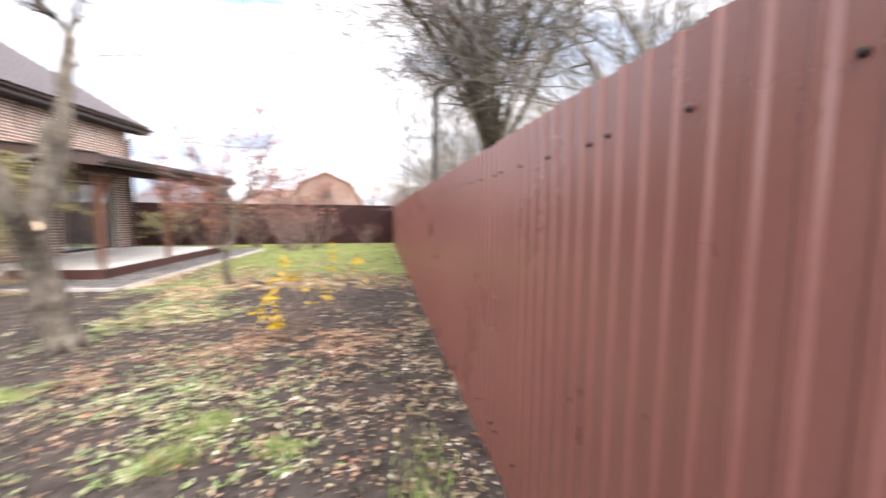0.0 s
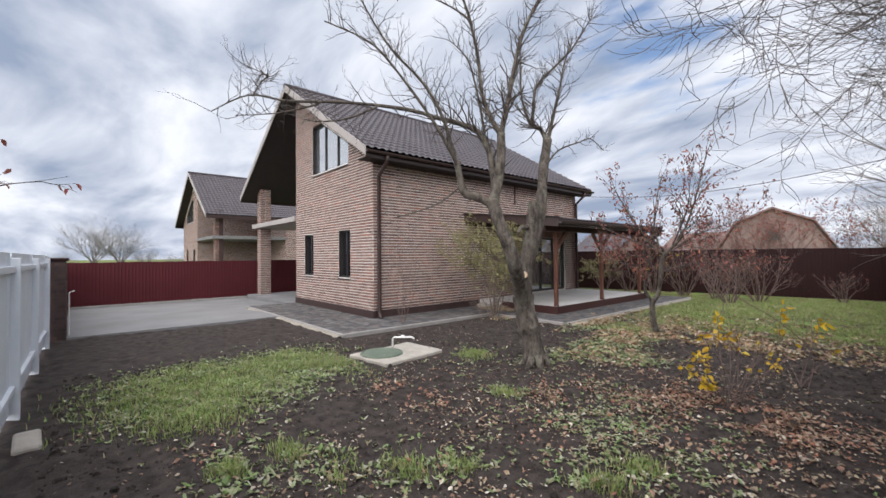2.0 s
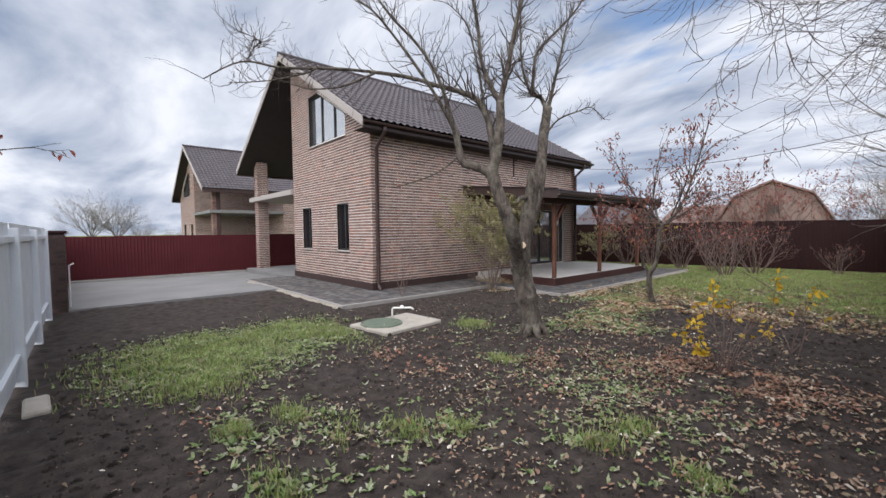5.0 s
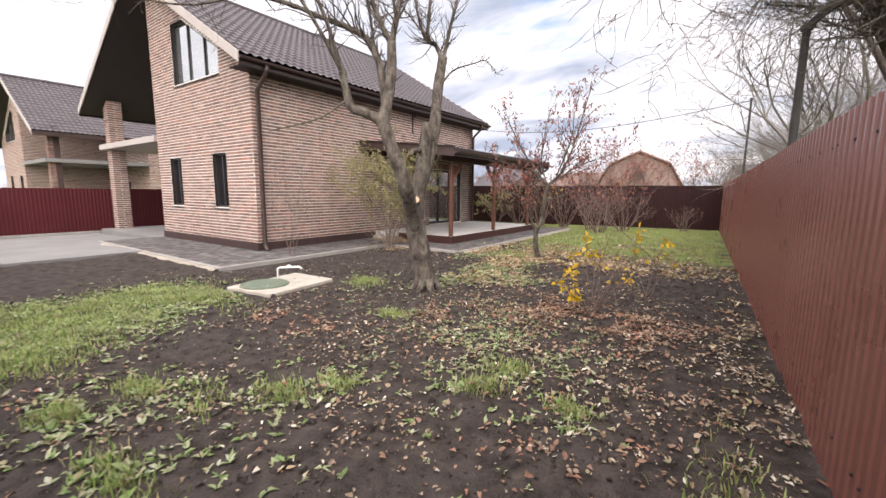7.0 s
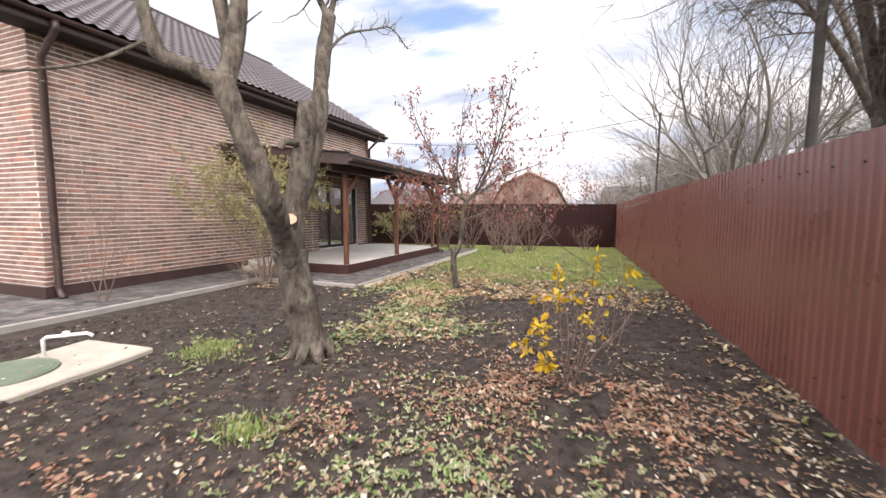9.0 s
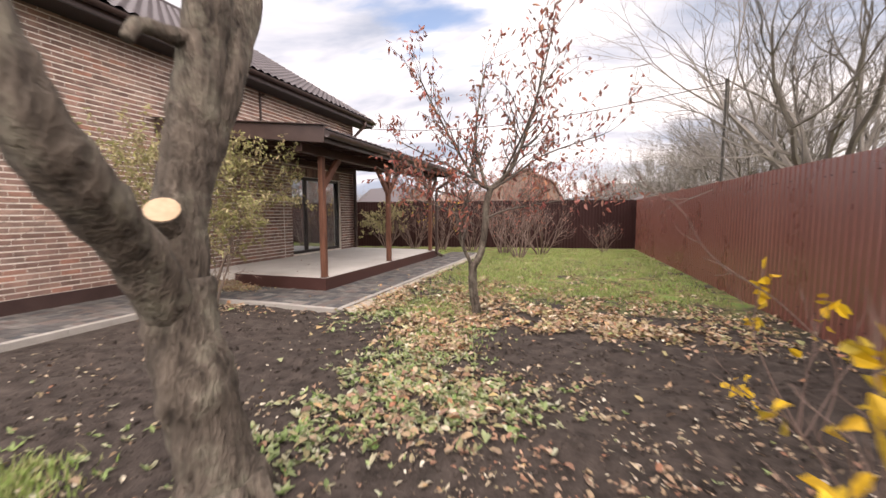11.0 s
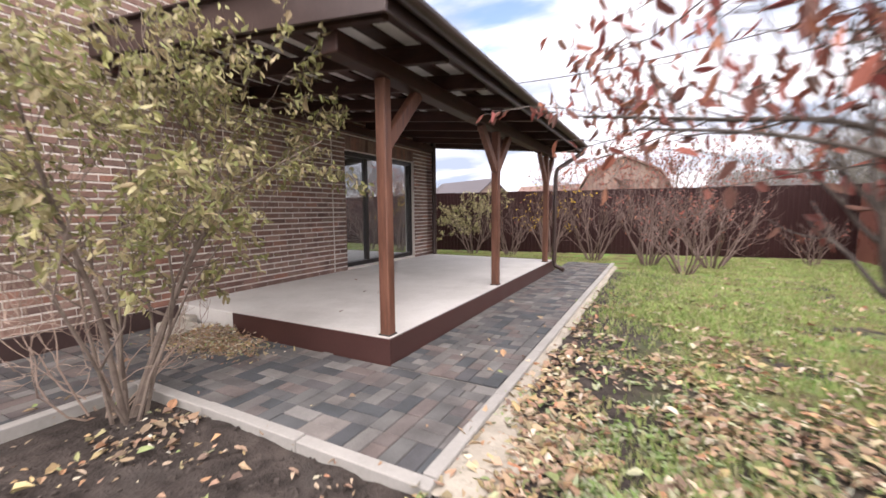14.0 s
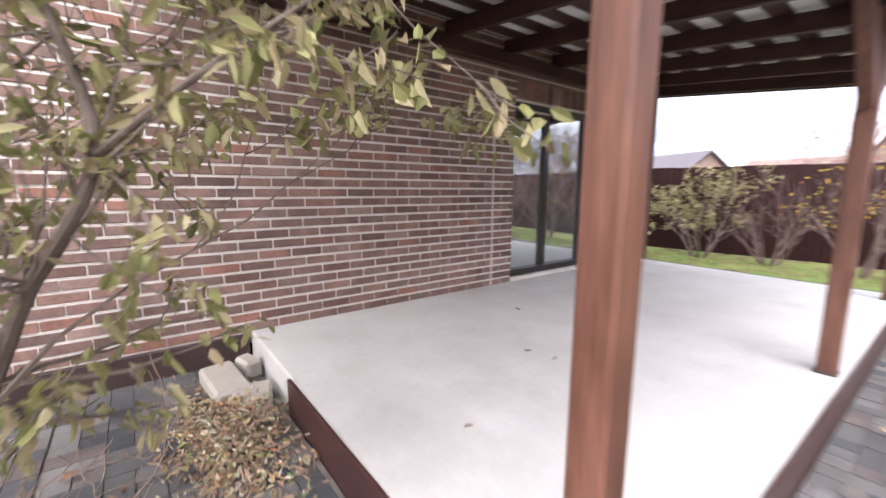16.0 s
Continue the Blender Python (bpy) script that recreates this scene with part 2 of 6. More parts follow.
M_KERB = material("kerb_concrete", (0.23, 0.22, 0.21), (0.31, 0.295, 0.28), scale=3, rough=0.9, bump=0.3)
M_SPILL = material("spilled_concrete", (0.24, 0.215, 0.18), (0.36, 0.325, 0.275), scale=4, rough=0.95, bump=0.6, bump_dist=0.03)
M_PAVER = palette("paver", [(0.056, 0.060, 0.066), (0.128, 0.118, 0.115), (0.160, 0.152, 0.148), (0.074, 0.073, 0.075), (0.135, 0.108, 0.102), (0.052, 0.056, 0.063), (0.148, 0.132, 0.126), (0.098, 0.096, 0.096)], rough=0.85, bump=0.35, fine=120)
M_SAND = material("joint_sand", (0.12, 0.11, 0.10), (0.2, 0.18, 0.165), scale=8, rough=0.95, bump=0.3)
M_WOOD = material("stained_wood", (0.072, 0.029, 0.019), (0.170, 0.075, 0.049), scale=7, fine=30, rough=0.5, bump=0.25, stretch=(3, 3, 0.3), spread=0.45, bump_dist=0.004)
# stained beam wood, darker than the posts: canopy shade is in the colour
M_WOOD_SHADED = material("shade_darkened_beam_wood", (0.026, 0.011, 0.009), (0.062, 0.026, 0.021), scale=6, fine=25, rough=0.5, bump=0.2, stretch=(0.5, 1, 2), bump_dist=0.004)
M_SHEET = material("roof_underlay", (0.660, 0.654, 0.660), (0.792, 0.786, 0.792), scale=2, rough=0.6, bump=0.1)
M_FENCE = material("fence_steel_brown_red", (0.150, 0.057, 0.046), (0.190, 0.075, 0.061), scale=1.3, rough=0.3, bump=0.03, spec=0.85, stain=(0.20, 0.086, 0.072))
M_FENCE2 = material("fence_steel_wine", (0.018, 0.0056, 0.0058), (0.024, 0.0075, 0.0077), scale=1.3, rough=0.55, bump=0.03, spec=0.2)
M_FENCE3 = material("fence_steel_deep_wine", (0.060, 0.0085, 0.012), (0.076, 0.012, 0.016), scale=1.3, rough=0.5, bump=0.03, spec=0.25)
M_WHITEF = material("fence_white_board", (0.68, 0.72, 0.77), (0.76, 0.79, 0.83), scale=2, rough=0.5, bump=0.05)
M_SCREW = material("screw_head", (0.012, 0.01, 0.01), (0.04, 0.03, 0.03), scale=20, rough=0.4, bump=0, metal=0.5)
M_WPIPE = material("white_plastic_pipe", (0.74, 0.74, 0.72), (0.82, 0.82, 0.80), scale=6, rough=0.35, bump=0.02)
M_LID = material("green_hatch", (0.085, 0.115, 0.085), (0.14, 0.17, 0.13), scale=9, rough=0.7, bump=0.3, stain=(0.2, 0.2, 0.17))
M_WELL = material("manhole_concrete", (0.30, 0.275, 0.24), (0.43, 0.40, 0.355), scale=4, rough=0.95, bump=0.5, stain=(0.36, 0.33, 0.28))
M_POLE = material("pole_steel", (0.03, 0.028, 0.027), (0.06, 0.056, 0.053), scale=5, rough=0.7, bump=0.1)


def glass_material():
    mt = bpy.data.materials.new("window_glass")
    mt.use_nodes = True
    bs = mt.node_tree.nodes["Principled BSDF"]
    bs.inputs["Base Color"].default_value = (0.46, 0.48, 0.50, 1)
    bs.inputs["Roughness"].default_value = 0.03
    bs.inputs["Specular IOR Level"].default_value = 0.9
    bs.inputs["Coat Weight"].default_value = 1.0
    bs.inputs["Coat Roughness"].default_value = 0.02
    bs.inputs["Metallic"].default_value = 0.85
    return mt


M_GLASS = glass_material()
M_GLASS_DARK = bpy.data.materials.new("dark_window_glass")
M_GLASS_DARK.use_nodes = True
dark_bs = M_GLASS_DARK.node_tree.nodes["Principled BSDF"]
dark_bs.inputs["Base Color"].default_value = (0.012, 0.012, 0.014, 1)
dark_bs.inputs["Roughness"].default_value = 0.05
dark_bs.inputs["Specular IOR Level"].default_value = 0.5


# ---- ground ----
def smooth01(a, b, x):
    t = min(max((x - a) / (b - a), 0.0), 1.0)
    return t * t * (3 - 2 * t)


def on_paving(x, y):
    return (-12 < x < 2.1 and -1.75 < y < 4) or (x < 4.1 and 3.05 < y < 12) or (x < -2.2 and y < 12) or (2.9 < x < 4.3 and -2.6 < y < -0.9)


def base_height(x):
    return -0.22 * smooth01(-2.5, -11.0, x)


def soil_height(x, y):
    z = base_height(x)
    if not (-4 < x < 11 and -9 < y < 16):
        return z - 0.01
    lump = noise.fractal((x * 1.6, y * 1.6, 3.0), 1.0, 2.0, 5) * 0.035 + noise.fractal((x * 5, y * 5, 9.0), 1.0, 2.0, 3) * (0.027 + 0.014 * smooth01(8.2, 9.6, x))
    lump *= 0.35 if (y > 3 and x > 4) else 1.0
    return z + (-0.03 if on_paving(x, y) else lump)


def ground_sheet(mat_soil):
    xs = [-900, -300, -120, -60, -35, -22, -15, -11, -8, -6, -5] + list(np.arange(-4, 10.6, 0.075)) + [11, 12, 14, 18, 25, 40, 80, 200, 900]
    ys = [-900, -300, -120, -60, -35, -22, -15, -11, -9.5] + list(np.arange(-8.6, 15.8, 0.085)) + [16.5, 18, 21, 26, 35, 60, 120, 300, 900]
    g = Geo()
    g.v = [(x, y, soil_height(x, y)) for y in ys for x in xs]
    nx = len(xs)
    g.f = [(j * nx + i, j * nx + i + 1, (j + 1) * nx + i + 1, (j + 1) * nx + i) for j in range(len(ys) - 1) for i in range(nx - 1)]
    g.smooth = True
    return tagged(part("ground", g, mat_soil, None, "dark crumbly garden soil with dead leaves and lawn", normals=False), category="ground", kind="structure")


def soil_material():
    """Black earth; lawn and wild grass show through as green patches in a noise mask."""
    mt = material("garden_soil", (0.0095, 0.0077, 0.0071), (0.079, 0.064, 0.058), scale=7, fine=60, rough=0.95, bump=1.0, spread=0.6, spec=0.15, stain=(0.058, 0.050, 0.046), bump_dist=0.035)
    nd, lk = mt.node_tree.nodes, mt.node_tree.links
    bs = nd["Principled BSDF"]
    src = bs.inputs["Base Color"].links[0].from_socket
    geo, sep = nd.new("ShaderNodeNewGeometry"), nd.new("ShaderNodeSeparateXYZ")
    lk.new(geo.outputs["Position"], sep.inputs[0])

    def ramp(sock, a, b):
        r = nd.new("ShaderNodeMapRange")
        r.interpolation_type = "SMOOTHSTEP"
        r.inputs["From Min"].default_value, r.inputs["From Max"].default_value = a, b
        lk.new(sock, r.inputs["Value"])
        return r.outputs[0]

    def times(a, b):
        m = nd.new("ShaderNodeMath")
        m.operation = "MULTIPLY"
        lk.new(a, m.inputs[0])
        lk.new(b, m.inputs[1])
        return m.outputs[0]
    ns = nd.new("ShaderNodeTexNoise")
    ns.inputs["Scale"].default_value = 1.7
    ns.inputs["Detail"].default_value = 7
    ns.inputs["Roughness"].default_value = 0.65
    lk.new(geo.outputs["Position"], ns.inputs["Vector"])
    wob = nd.new("ShaderNodeMath")
    wob.operation = "MULTIPLY_ADD"
    wob.inputs[1].default_value = 2.6
    lk.new(ns.outputs["Fac"], wob.inputs[0])
    lk.new(sep.outputs["Y"], wob.inputs[2])
    lawn = times(ramp(wob.outputs[0], 4.9, 7.2), ramp(sep.outputs["X"], 4.7, 5.8))
    lawn = times(lawn, ramp(ns.outputs["Fac"], 0.38, 0.53))
    strip = times(ramp(sep.outputs["Y"], 10.5, 11.2), ramp(sep.outputs["X"], -4.0, -2.5))
    both = nd.new("ShaderNodeMath")
    both.operation = "MAXIMUM"
    lk.new(lawn, both.inputs[0])
    lk.new(strip, both.inputs[1])
    lawn = both.outputs[0]
    far = nd.new("ShaderNodeMath")
    far.operation = "ABSOLUTE"
    lk.new(sep.outputs["X"], far.inputs[0])
    outer = ramp(far.outputs[0], 10.4, 12.5)
    mxa = nd.new("ShaderNodeMath")
    mxa.operation = "MAXIMUM"
    lk.new(lawn, mxa.inputs[0])
    lk.new(outer, mxa.inputs[1])
    gc, gn = nd.new("ShaderNodeValToRGB"), nd.new("ShaderNodeTexNoise")
    gn.inputs["Scale"].default_value = 2.3
    gn.inputs["Detail"].default_value = 6
    lk.new(geo.outputs["Position"], gn.inputs["Vector"])
    lk.new(gn.outputs["Fac"], gc.inputs[0])
    gc.color_ramp.elements[0].position, gc.color_ramp.elements[0].color = 0.36, (0.11, 0.085, 0.045, 1)
    gc.color_ramp.elements[1].position, gc.color_ramp.elements[1].color = 0.64, (0.115, 0.19, 0.05, 1)
    mid = gc.color_ramp.elements.new(0.5)
    mid.color = (0.165, 0.175, 0.065, 1)
    mx = nd.new("ShaderNodeMix")
    mx.data_type = "RGBA"
    lk.new(mxa.outputs[0], mx.inputs["Factor"])
    lk.new(src, mx.inputs[6])
    lk.new(gc.outputs[0], mx.inputs[7])
    lk.new(mx.outputs[2], bs.inputs["Base Color"])
    return mt


M_SOIL = soil_material()
ground = ground_sheet(M_SOIL)

# ---- house ----
RIDGE_X, RIDGE_Z, EAVE_Z, SLOPE = -5.25, 8.08, 4.62, 0.602
COURSE, BRICK_L, JOINT, PERP = 0.0833, 0.262, 0.021, 0.010


def roof_under(x):
    return RIDGE_Z - 0.2 - SLOPE * abs(x - RIDGE_X)


def strips(g, breaks, z_lo, top, holes, place):
    """A wall in upright strips round its holes; top(u) and the holes' edges may slope. place(u, z, depth) -> point."""
    for a, b in zip(breaks, breaks[1:]):
        cuts = sorted([(h[2], h[3]) for h in holes if h[0] <= a + 1e-6 and h[1] >= b - 1e-6], key=lambda c: c[0](a))
        edges = [lambda u: z_lo]
        for lo, hi in cuts:
            edges += [lo, hi]
        edges.append(top)
        for lo, hi in zip(edges[::2], edges[1::2]):
            n = len(g.v)
            g.v += [place(u, z(u), d) for d in (0, 1) for u, z in ((a, lo), (b, lo), (b, hi), (a, hi))]
            g.f += [tuple(n + i for i in q) for q in ((0, 1, 2, 3), (7, 6, 5, 4), (0, 4, 5, 1), (1, 5, 6, 2), (2, 6, 7, 3), (3, 7, 4, 0))]


def level(z):
    return lambda u: z


def brick_rows(u0, u1, z0, top, holes, seed):
    """Bricks of a wall face as (u0, u1, z0, z1), in running bond, cut at the holes' sides."""
    rnd, out = random.Random(seed), []
    k, z = 0, z0
    while True:
        z_hi = z + COURSE - JOINT
        if z_hi > max(top(u0), top(u1), top((u0 + u1) / 2)):
            return out
        cuts = sorted((h[0], h[1]) for h in holes if h[2](h[0]) < z_hi - 0.01 and max(h[3](h[0]), h[3](h[1])) > z + 0.01)
        runs, s = [], u0
        for a, b in cuts:
            runs.append((s, a, None))
            s = b
        runs.append((s, u1, None))
        for a, b, _ in runs:
            u = a - (k % 2) * BRICK_L / 2 - rnd.random() * 0.03
            while u < b:
                p, q = max(u, a), min(u + BRICK_L - PERP, b)
                u += BRICK_L
                if q - p > 0.03 and top(p) > z_hi and top(q) > z_hi:
                    out.append((p, q, z, z_hi))
        k, z = k + 1, z + COURSE


def add_bricks(wall, rows, place, near=None):
    """The near stretch as single bricks, the rest joined."""
    rest, boxes, count = Geo(), {}, 0
    for p, q, z0, z1 in rows:
        if near and count < 300 and near(p, q, z0) and q - p > 0.2:
            count += 1
            size = round((q - p) / 0.01) * 0.01
            if size not in boxes:
                g = Geo()
                corners = [place(u, z, d) for d in (0.0, -0.007) for z in (0, z1 - z0) for u in (0, size)]
                o = place(0, 0, 0)
                g.v = [tuple(c - e for c, e in zip(cc, o)) for cc in corners]
                g.f = [(4, 5, 7, 6), (0, 1, 5, 4), (2, 6, 7, 3), (0, 4, 6, 2), (1, 3, 7, 5)]
                boxes[size] = g.mesh("brick", M_BRICK, 0.004)
            ob = part("brick", boxes[size], None, wall)
            ob.location = place(p, z0, random.uniform(-0.003, 0.002))
        else:
            n, d = len(rest.v), random.uniform(-0.009, -0.005)
            rest.v += [place(u, z, dd) for dd in (0.0, d) for z in (z0, z1) for u in (p, q)]
            rest.f += [tuple(n + i for i in f) for f in ((4, 5, 7, 6), (0, 1, 5, 4), (2, 6, 7, 3), (0, 4, 6, 2), (1, 3, 7, 5))]
    if rest.v:
        tagged(part("bricks", rest, M_BRICK, wall, "brown and pinkish clay bricks"), kind="stuff")


def roof_slope(g, side, y0, y1, fine):
    """Pressed metal tiles: waves across, a step at every course."""
    run = abs(0.5 - RIDGE_X)
    rows, wave = 19, 0.23
    ys = list(np.arange(y0, y1, wave / (6 if fine else 2))) + [y1]
    n, levels = len(g.v), []
    for r in range(rows):
        levels += [(r / rows, 0.05), ((r + 0.35) / rows, 0.034), ((r + 0.96) / rows, 0.0)]
    levels.append((1.0, 0.0))
    for s, lift in levels:
        for y in ys:
            w = 0.024 * math.cos(2 * math.pi * y / wave)
            g.v.append((RIDGE_X + side * run * (1 - s), y, EAVE_Z + SLOPE * run * s + lift + w))
    m = len(ys)
    g.f += [(n + j * m + i, n + j * m + i + 1, n + (j + 1) * m + i + 1, n + (j + 1) * m + i) for j in range(len(levels) - 1) for i in range(m - 1)]


def window_unit(house, outline, y, mullions, glass, name="window"):
    """A framed window in the plane of the gable; outline of (x, z)."""
    win = new(name)
    win.parent = house
    f = Geo()
    k = len(outline)
    for i in range(k):
        a, b = Vector((outline[i][0], y, outline[i][1])), Vector((outline[(i + 1) % k][0], y, outline[(i + 1) % k][1]))
        f.beam(a, b, 0.1, 0.1)
    part("frame", f, M_FRAME, win)
    mid_x, mid_z = sum(p[0] for p in outline) / k, sum(p[1] for p in outline) / k
    lining = Geo()
    for i in range(k):
        (xa, za), (xb, zb) = outline[i], outline[(i + 1) % k]
        nv = Vector((zb - za, xa - xb)).normalized() * 0.014
        if nv.dot(Vector((mid_x - xa, mid_z - za))) < 0:
            nv = -nv
        lining.prism([(xa, za), (xb, zb), (xb + nv.x, zb + nv.y), (xa + nv.x, za + nv.y)], 0.004, y - 0.052)
    part("reveal", lining, M_FRAME, win, "dark window reveal")
    xs = [min(p[0] for p in outline)] + list(mullions) + [max(p[0] for p in outline)]

    def top_at(x):
        for i in range(k):
            (x0, z0), (x1, z1) = outline[i], outline[(i + 1) % k]
            if i and abs(x1 - x0) > 1e-6 and min(x0, x1) - 1e-6 <= x <= max(x0, x1) + 1e-6 and (z0 + z1) / 2 > min(p[1] for p in outline) + 0.3:
                return z0 + (z1 - z0) * (x - x0) / (x1 - x0)
        return max(p[1] for p in outline)
    lo = min(p[1] for p in outline)
    for a, b in zip(xs, xs[1:]):
        pane = Geo()
        mid = [x for x, z in outline if a + 1e-3 < x < b - 1e-3 and z > lo + 0.3]
        line = [(a, lo), (b, lo), (b, top_at(b))] + [(x, top_at(x)) for x in sorted(mid, reverse=True)] + [(a, top_at(a))]
        pane.prism(line, y + 0.01, y + 0.02)
        part("pane", pane, glass, win)
    for x in mullions:
        part("mullion", Geo().box(x - 0.022, y - 0.03, lo, x + 0.022, y + 0.03, top_at(x)), M_FRAME, win)
    x0, x1 = xs[0], xs[-1]
    part("sill", Geo().box(x0 - 0.02, y - 0.16, lo - 0.055, x1 + 0.02, y + 0.02, lo - 0.03), M_FRAME, win)
    return win


WIN_A = [(-4.74, 1.11), (-3.99, 1.11), (-3.99, 2.56), (-4.74, 2.56)]
WIN_B = [(-2.07, 1.12), (-1.32, 1.12), (-1.32, 2.58), (-2.07, 2.58)]
WIN_UP = [(-4.03, 4.64), (-1.41, 4.62), (-1.41, 5.24), (-3.32, 6.34), (-4.03, 6.34)]
DOOR_Y0, DOOR_Y1, DOOR_Z0, DOOR_Z1 = 7.25, 9.62, 0.30, 2.47
LEN = 10.5


def build_house(main):
    name = "house"
    house = thing(name, "brown brick house with a dark tiled gable roof" if main else "brick neighbouring house with a grey tiled gable roof", "house")
    # gable wall
    holes = [(p[0][0], p[1][0], level(p[0][1]), level(p[2][1])) for p in (WIN_A, WIN_B)]
    slope_top = lambda u: 6.34 if u < -3.32 else 6.34 - (u + 3.32) * (1.10 / 1.91)
    holes += [(-4.03, -3.32, level(4.64), level(6.34)), (-3.32, -1.41, level(4.64), slope_top)]
    breaks = [-5.55, -5.25, -4.74, -4.03, -3.99, -3.32, -2.07, -1.41, -1.32, 0.0]
    holes_cut = [(a, b, h[2], h[3]) for h in holes for a, b in zip(breaks, breaks[1:]) if h[0] <= a + 1e-6 and h[1] >= b - 1e-6]
    gable = Geo()
    gable.weld = True
    place = lambda u, z, d: (u, d * 0.3 if d == 1 else d, z)
    strips(gable, breaks, 0.16, roof_under, holes_cut, place)
    wall = part("gable_wall", gable, M_MORTAR, house, "pinkish brown brick with pale joints")
    brick_holes = [(h[0], h[1], h[2], h[3]) for h in holes]
    rows = []
    for p, q, z0, z1 in brick_rows(-5.55, 0.0, 0.262, roof_under, [(w[0][0] - 0.01, w[1][0] + 0.01, level(w[0][1]), level(w[2][1])) for w in (WIN_A, WIN_B)] + [(-4.04, -3.32, level(4.64), level(6.35))], 4):
        if z1 > 4.63 and z0 < 6.35 and p < -1.4 and q > -3.33:
            cut = min(-1.4, -3.32 + max(0.0, (6.36 - z0)) * 1.91 / 1.10)
            p = max(p, cut)
        if q - p > 0.02:
            rows.append((p, q, z0, z1))
    add_bricks(wall, rows, lambda u, z, d: (u, d, z))
    # long wall
    side = Geo()
    side.weld = True
    top = level(roof_under(0.0))
    door_hole = (DOOR_Y0, DOOR_Y1, level(DOOR_Z0), level(DOOR_Z1))
    strips(side, [0.3, DOOR_Y0, DOOR_Y1, LEN], 0.16, top, [door_hole] if main else [], lambda u, z, d: (-d * 0.3 if d == 1 else -d, u, z))
    wall = part("side_wall", side, M_MORTAR, house, "dark brown and reddish brick with pale joints")
    near = (lambda p, q, z: 2.9 < p < 7.3 and 0.4 < z < 2.3) if main else None
    add_bricks(wall, brick_rows(0.0, LEN, 0.262, top, [door_hole] if main else [], 7), lambda u, z, d: (-d, u, z), near)
    if main:
        lintel = Geo()
        for i in range(int((DOOR_Y1 - DOOR_Y0) / 0.083)):
            y = DOOR_Y0 + 0.02 + i * 0.083
            lintel.box(0.0, y, DOOR_Z1 + 0.01, 0.014, y + 0.066, DOOR_Z1 + 0.24)
        tagged(part("lintel_bricks", lintel, M_BRICK, wall, "upright bricks over the door"), kind="stuff")
        part("movement_joint", Geo().box(0.0, 6.9, 0.27, 0.011, 6.92, 2.75), M_MORTAR, wall, "pale upright mortar joint")
        part("cable_bracket", Geo().box(0.01, 6.17, 3.68, 0.05, 6.21, 4.34).box(0.05, 6.175, 4.26, 0.16, 6.205, 4.30), M_GUTTER, house, "small dark cable bracket")
    # walls of the porch, the back and the far side
    rest = Geo()
    rest.box(-5.55, 0.3, 0.0, -5.25, 4.5, roof_under(-5.55))
    rest.box(-10.6, 4.5, 0.0, -5.25, 4.8, 4.7)
    rest.box(-10.6, 4.8, -0.2, -10.3, LEN, 4.7)
    rest.prism([(-10.6, 0), (0, 0), (0, roof_under(0)), (RIDGE_X, RIDGE_Z - 0.2), (-10.6, roof_under(-10.6))], LEN - 0.3, LEN)
    back = part("porch_wall", rest, M_MORTAR, house)
    add_bricks(back, brick_rows(-10.6, -5.55, 0.1, level(4.6), [(-7.4, -6.2, level(0.1), level(2.3))], 11), lambda u, z, d: (u, 4.5 + d, z))
    add_bricks(back, brick_rows(0.0, 4.5, 0.1, level(7.0), [], 12), lambda u, z, d: (-5.55 + d, u, z))
    add_bricks(back, brick_rows(4.5, LEN, 0.1, level(4.6), [], 14), lambda u, z, d: (-10.6 + d, u, z))
    part("porch_door", Geo().box(-7.4, 4.46, 0.0, -6.2, 4.49, 2.3), M_FRAME, house)
    # plinth
    pl = Geo().box(-5.55, -0.045, -0.1, 0.045, 0.0, 0.25).box(0.0, 0.0, -0.1, 0.045, 4.2 if main else LEN, 0.25)
    part("plinth", pl, M_PLINTH, house, "dark red painted plinth", 0.006)
    # roof
    for sd, fine in ((1, True), (-1, False)):
        roof = Geo()
        roof_slope(roof, sd, -0.55, 11.05, fine)
        roof_ob = part("roof_slope", roof, M_ROOF, house, "dark grey pressed metal tiles")
    part("ridge_cap", Geo().tube([(RIDGE_X, -0.56, RIDGE_Z + 0.03), (RIDGE_X, 11.06, RIDGE_Z + 0.03)], 0.09, 10), M_ROOF, roof_ob)
    deck = Geo()
    for s in (1, -1):
        xe = RIDGE_X + s * 5.72
        deck.prism([(RIDGE_X, RIDGE_Z - 0.03), (xe, EAVE_Z - 0.02), (xe, EAVE_Z - 0.16), (RIDGE_X, RIDGE_Z - 0.19)], -0.5, 11.0)
    part("soffit", deck, M_SOFFIT, house, "dark boarded roof underside")
    for y in (-0.56, 11.02):
        barge = Geo()
        for s in (1, -1):
            xe = RIDGE_X + s * 5.78
            barge.prism([(RIDGE_X, RIDGE_Z + 0.05), (xe, EAVE_Z + 0.04), (xe, EAVE_Z - 0.2), (RIDGE_X, RIDGE_Z - 0.2)], y, y + 0.03)
        part("barge_board", barge, M_BARGE, house, "pale grey barge board", 0.004)
    for xe, s in ((0.53, 1), (-11.03, -1)):
        part("fascia", Geo().box(xe - 0.05, -0.52, EAVE_Z - 0.23, xe - 0.03, 11.0, EAVE_Z - 0.02), M_GUTTER, house)
        gut = Geo()
        arc = [(xe + 0.045 + 0.065 * math.cos(a), EAVE_Z - 0.06 + 0.07 * math.sin(a)) for a in [math.pi + i * math.pi / 8 for i in range(9)]]
        inner = [(xe + 0.045 + 0.057 * math.cos(a), EAVE_Z - 0.06 + 0.062 * math.sin(a)) for a in [2 * math.pi - i * math.pi / 8 for i in range(9)]]
        gut.prism(arc + inner, -0.55, 11.05)
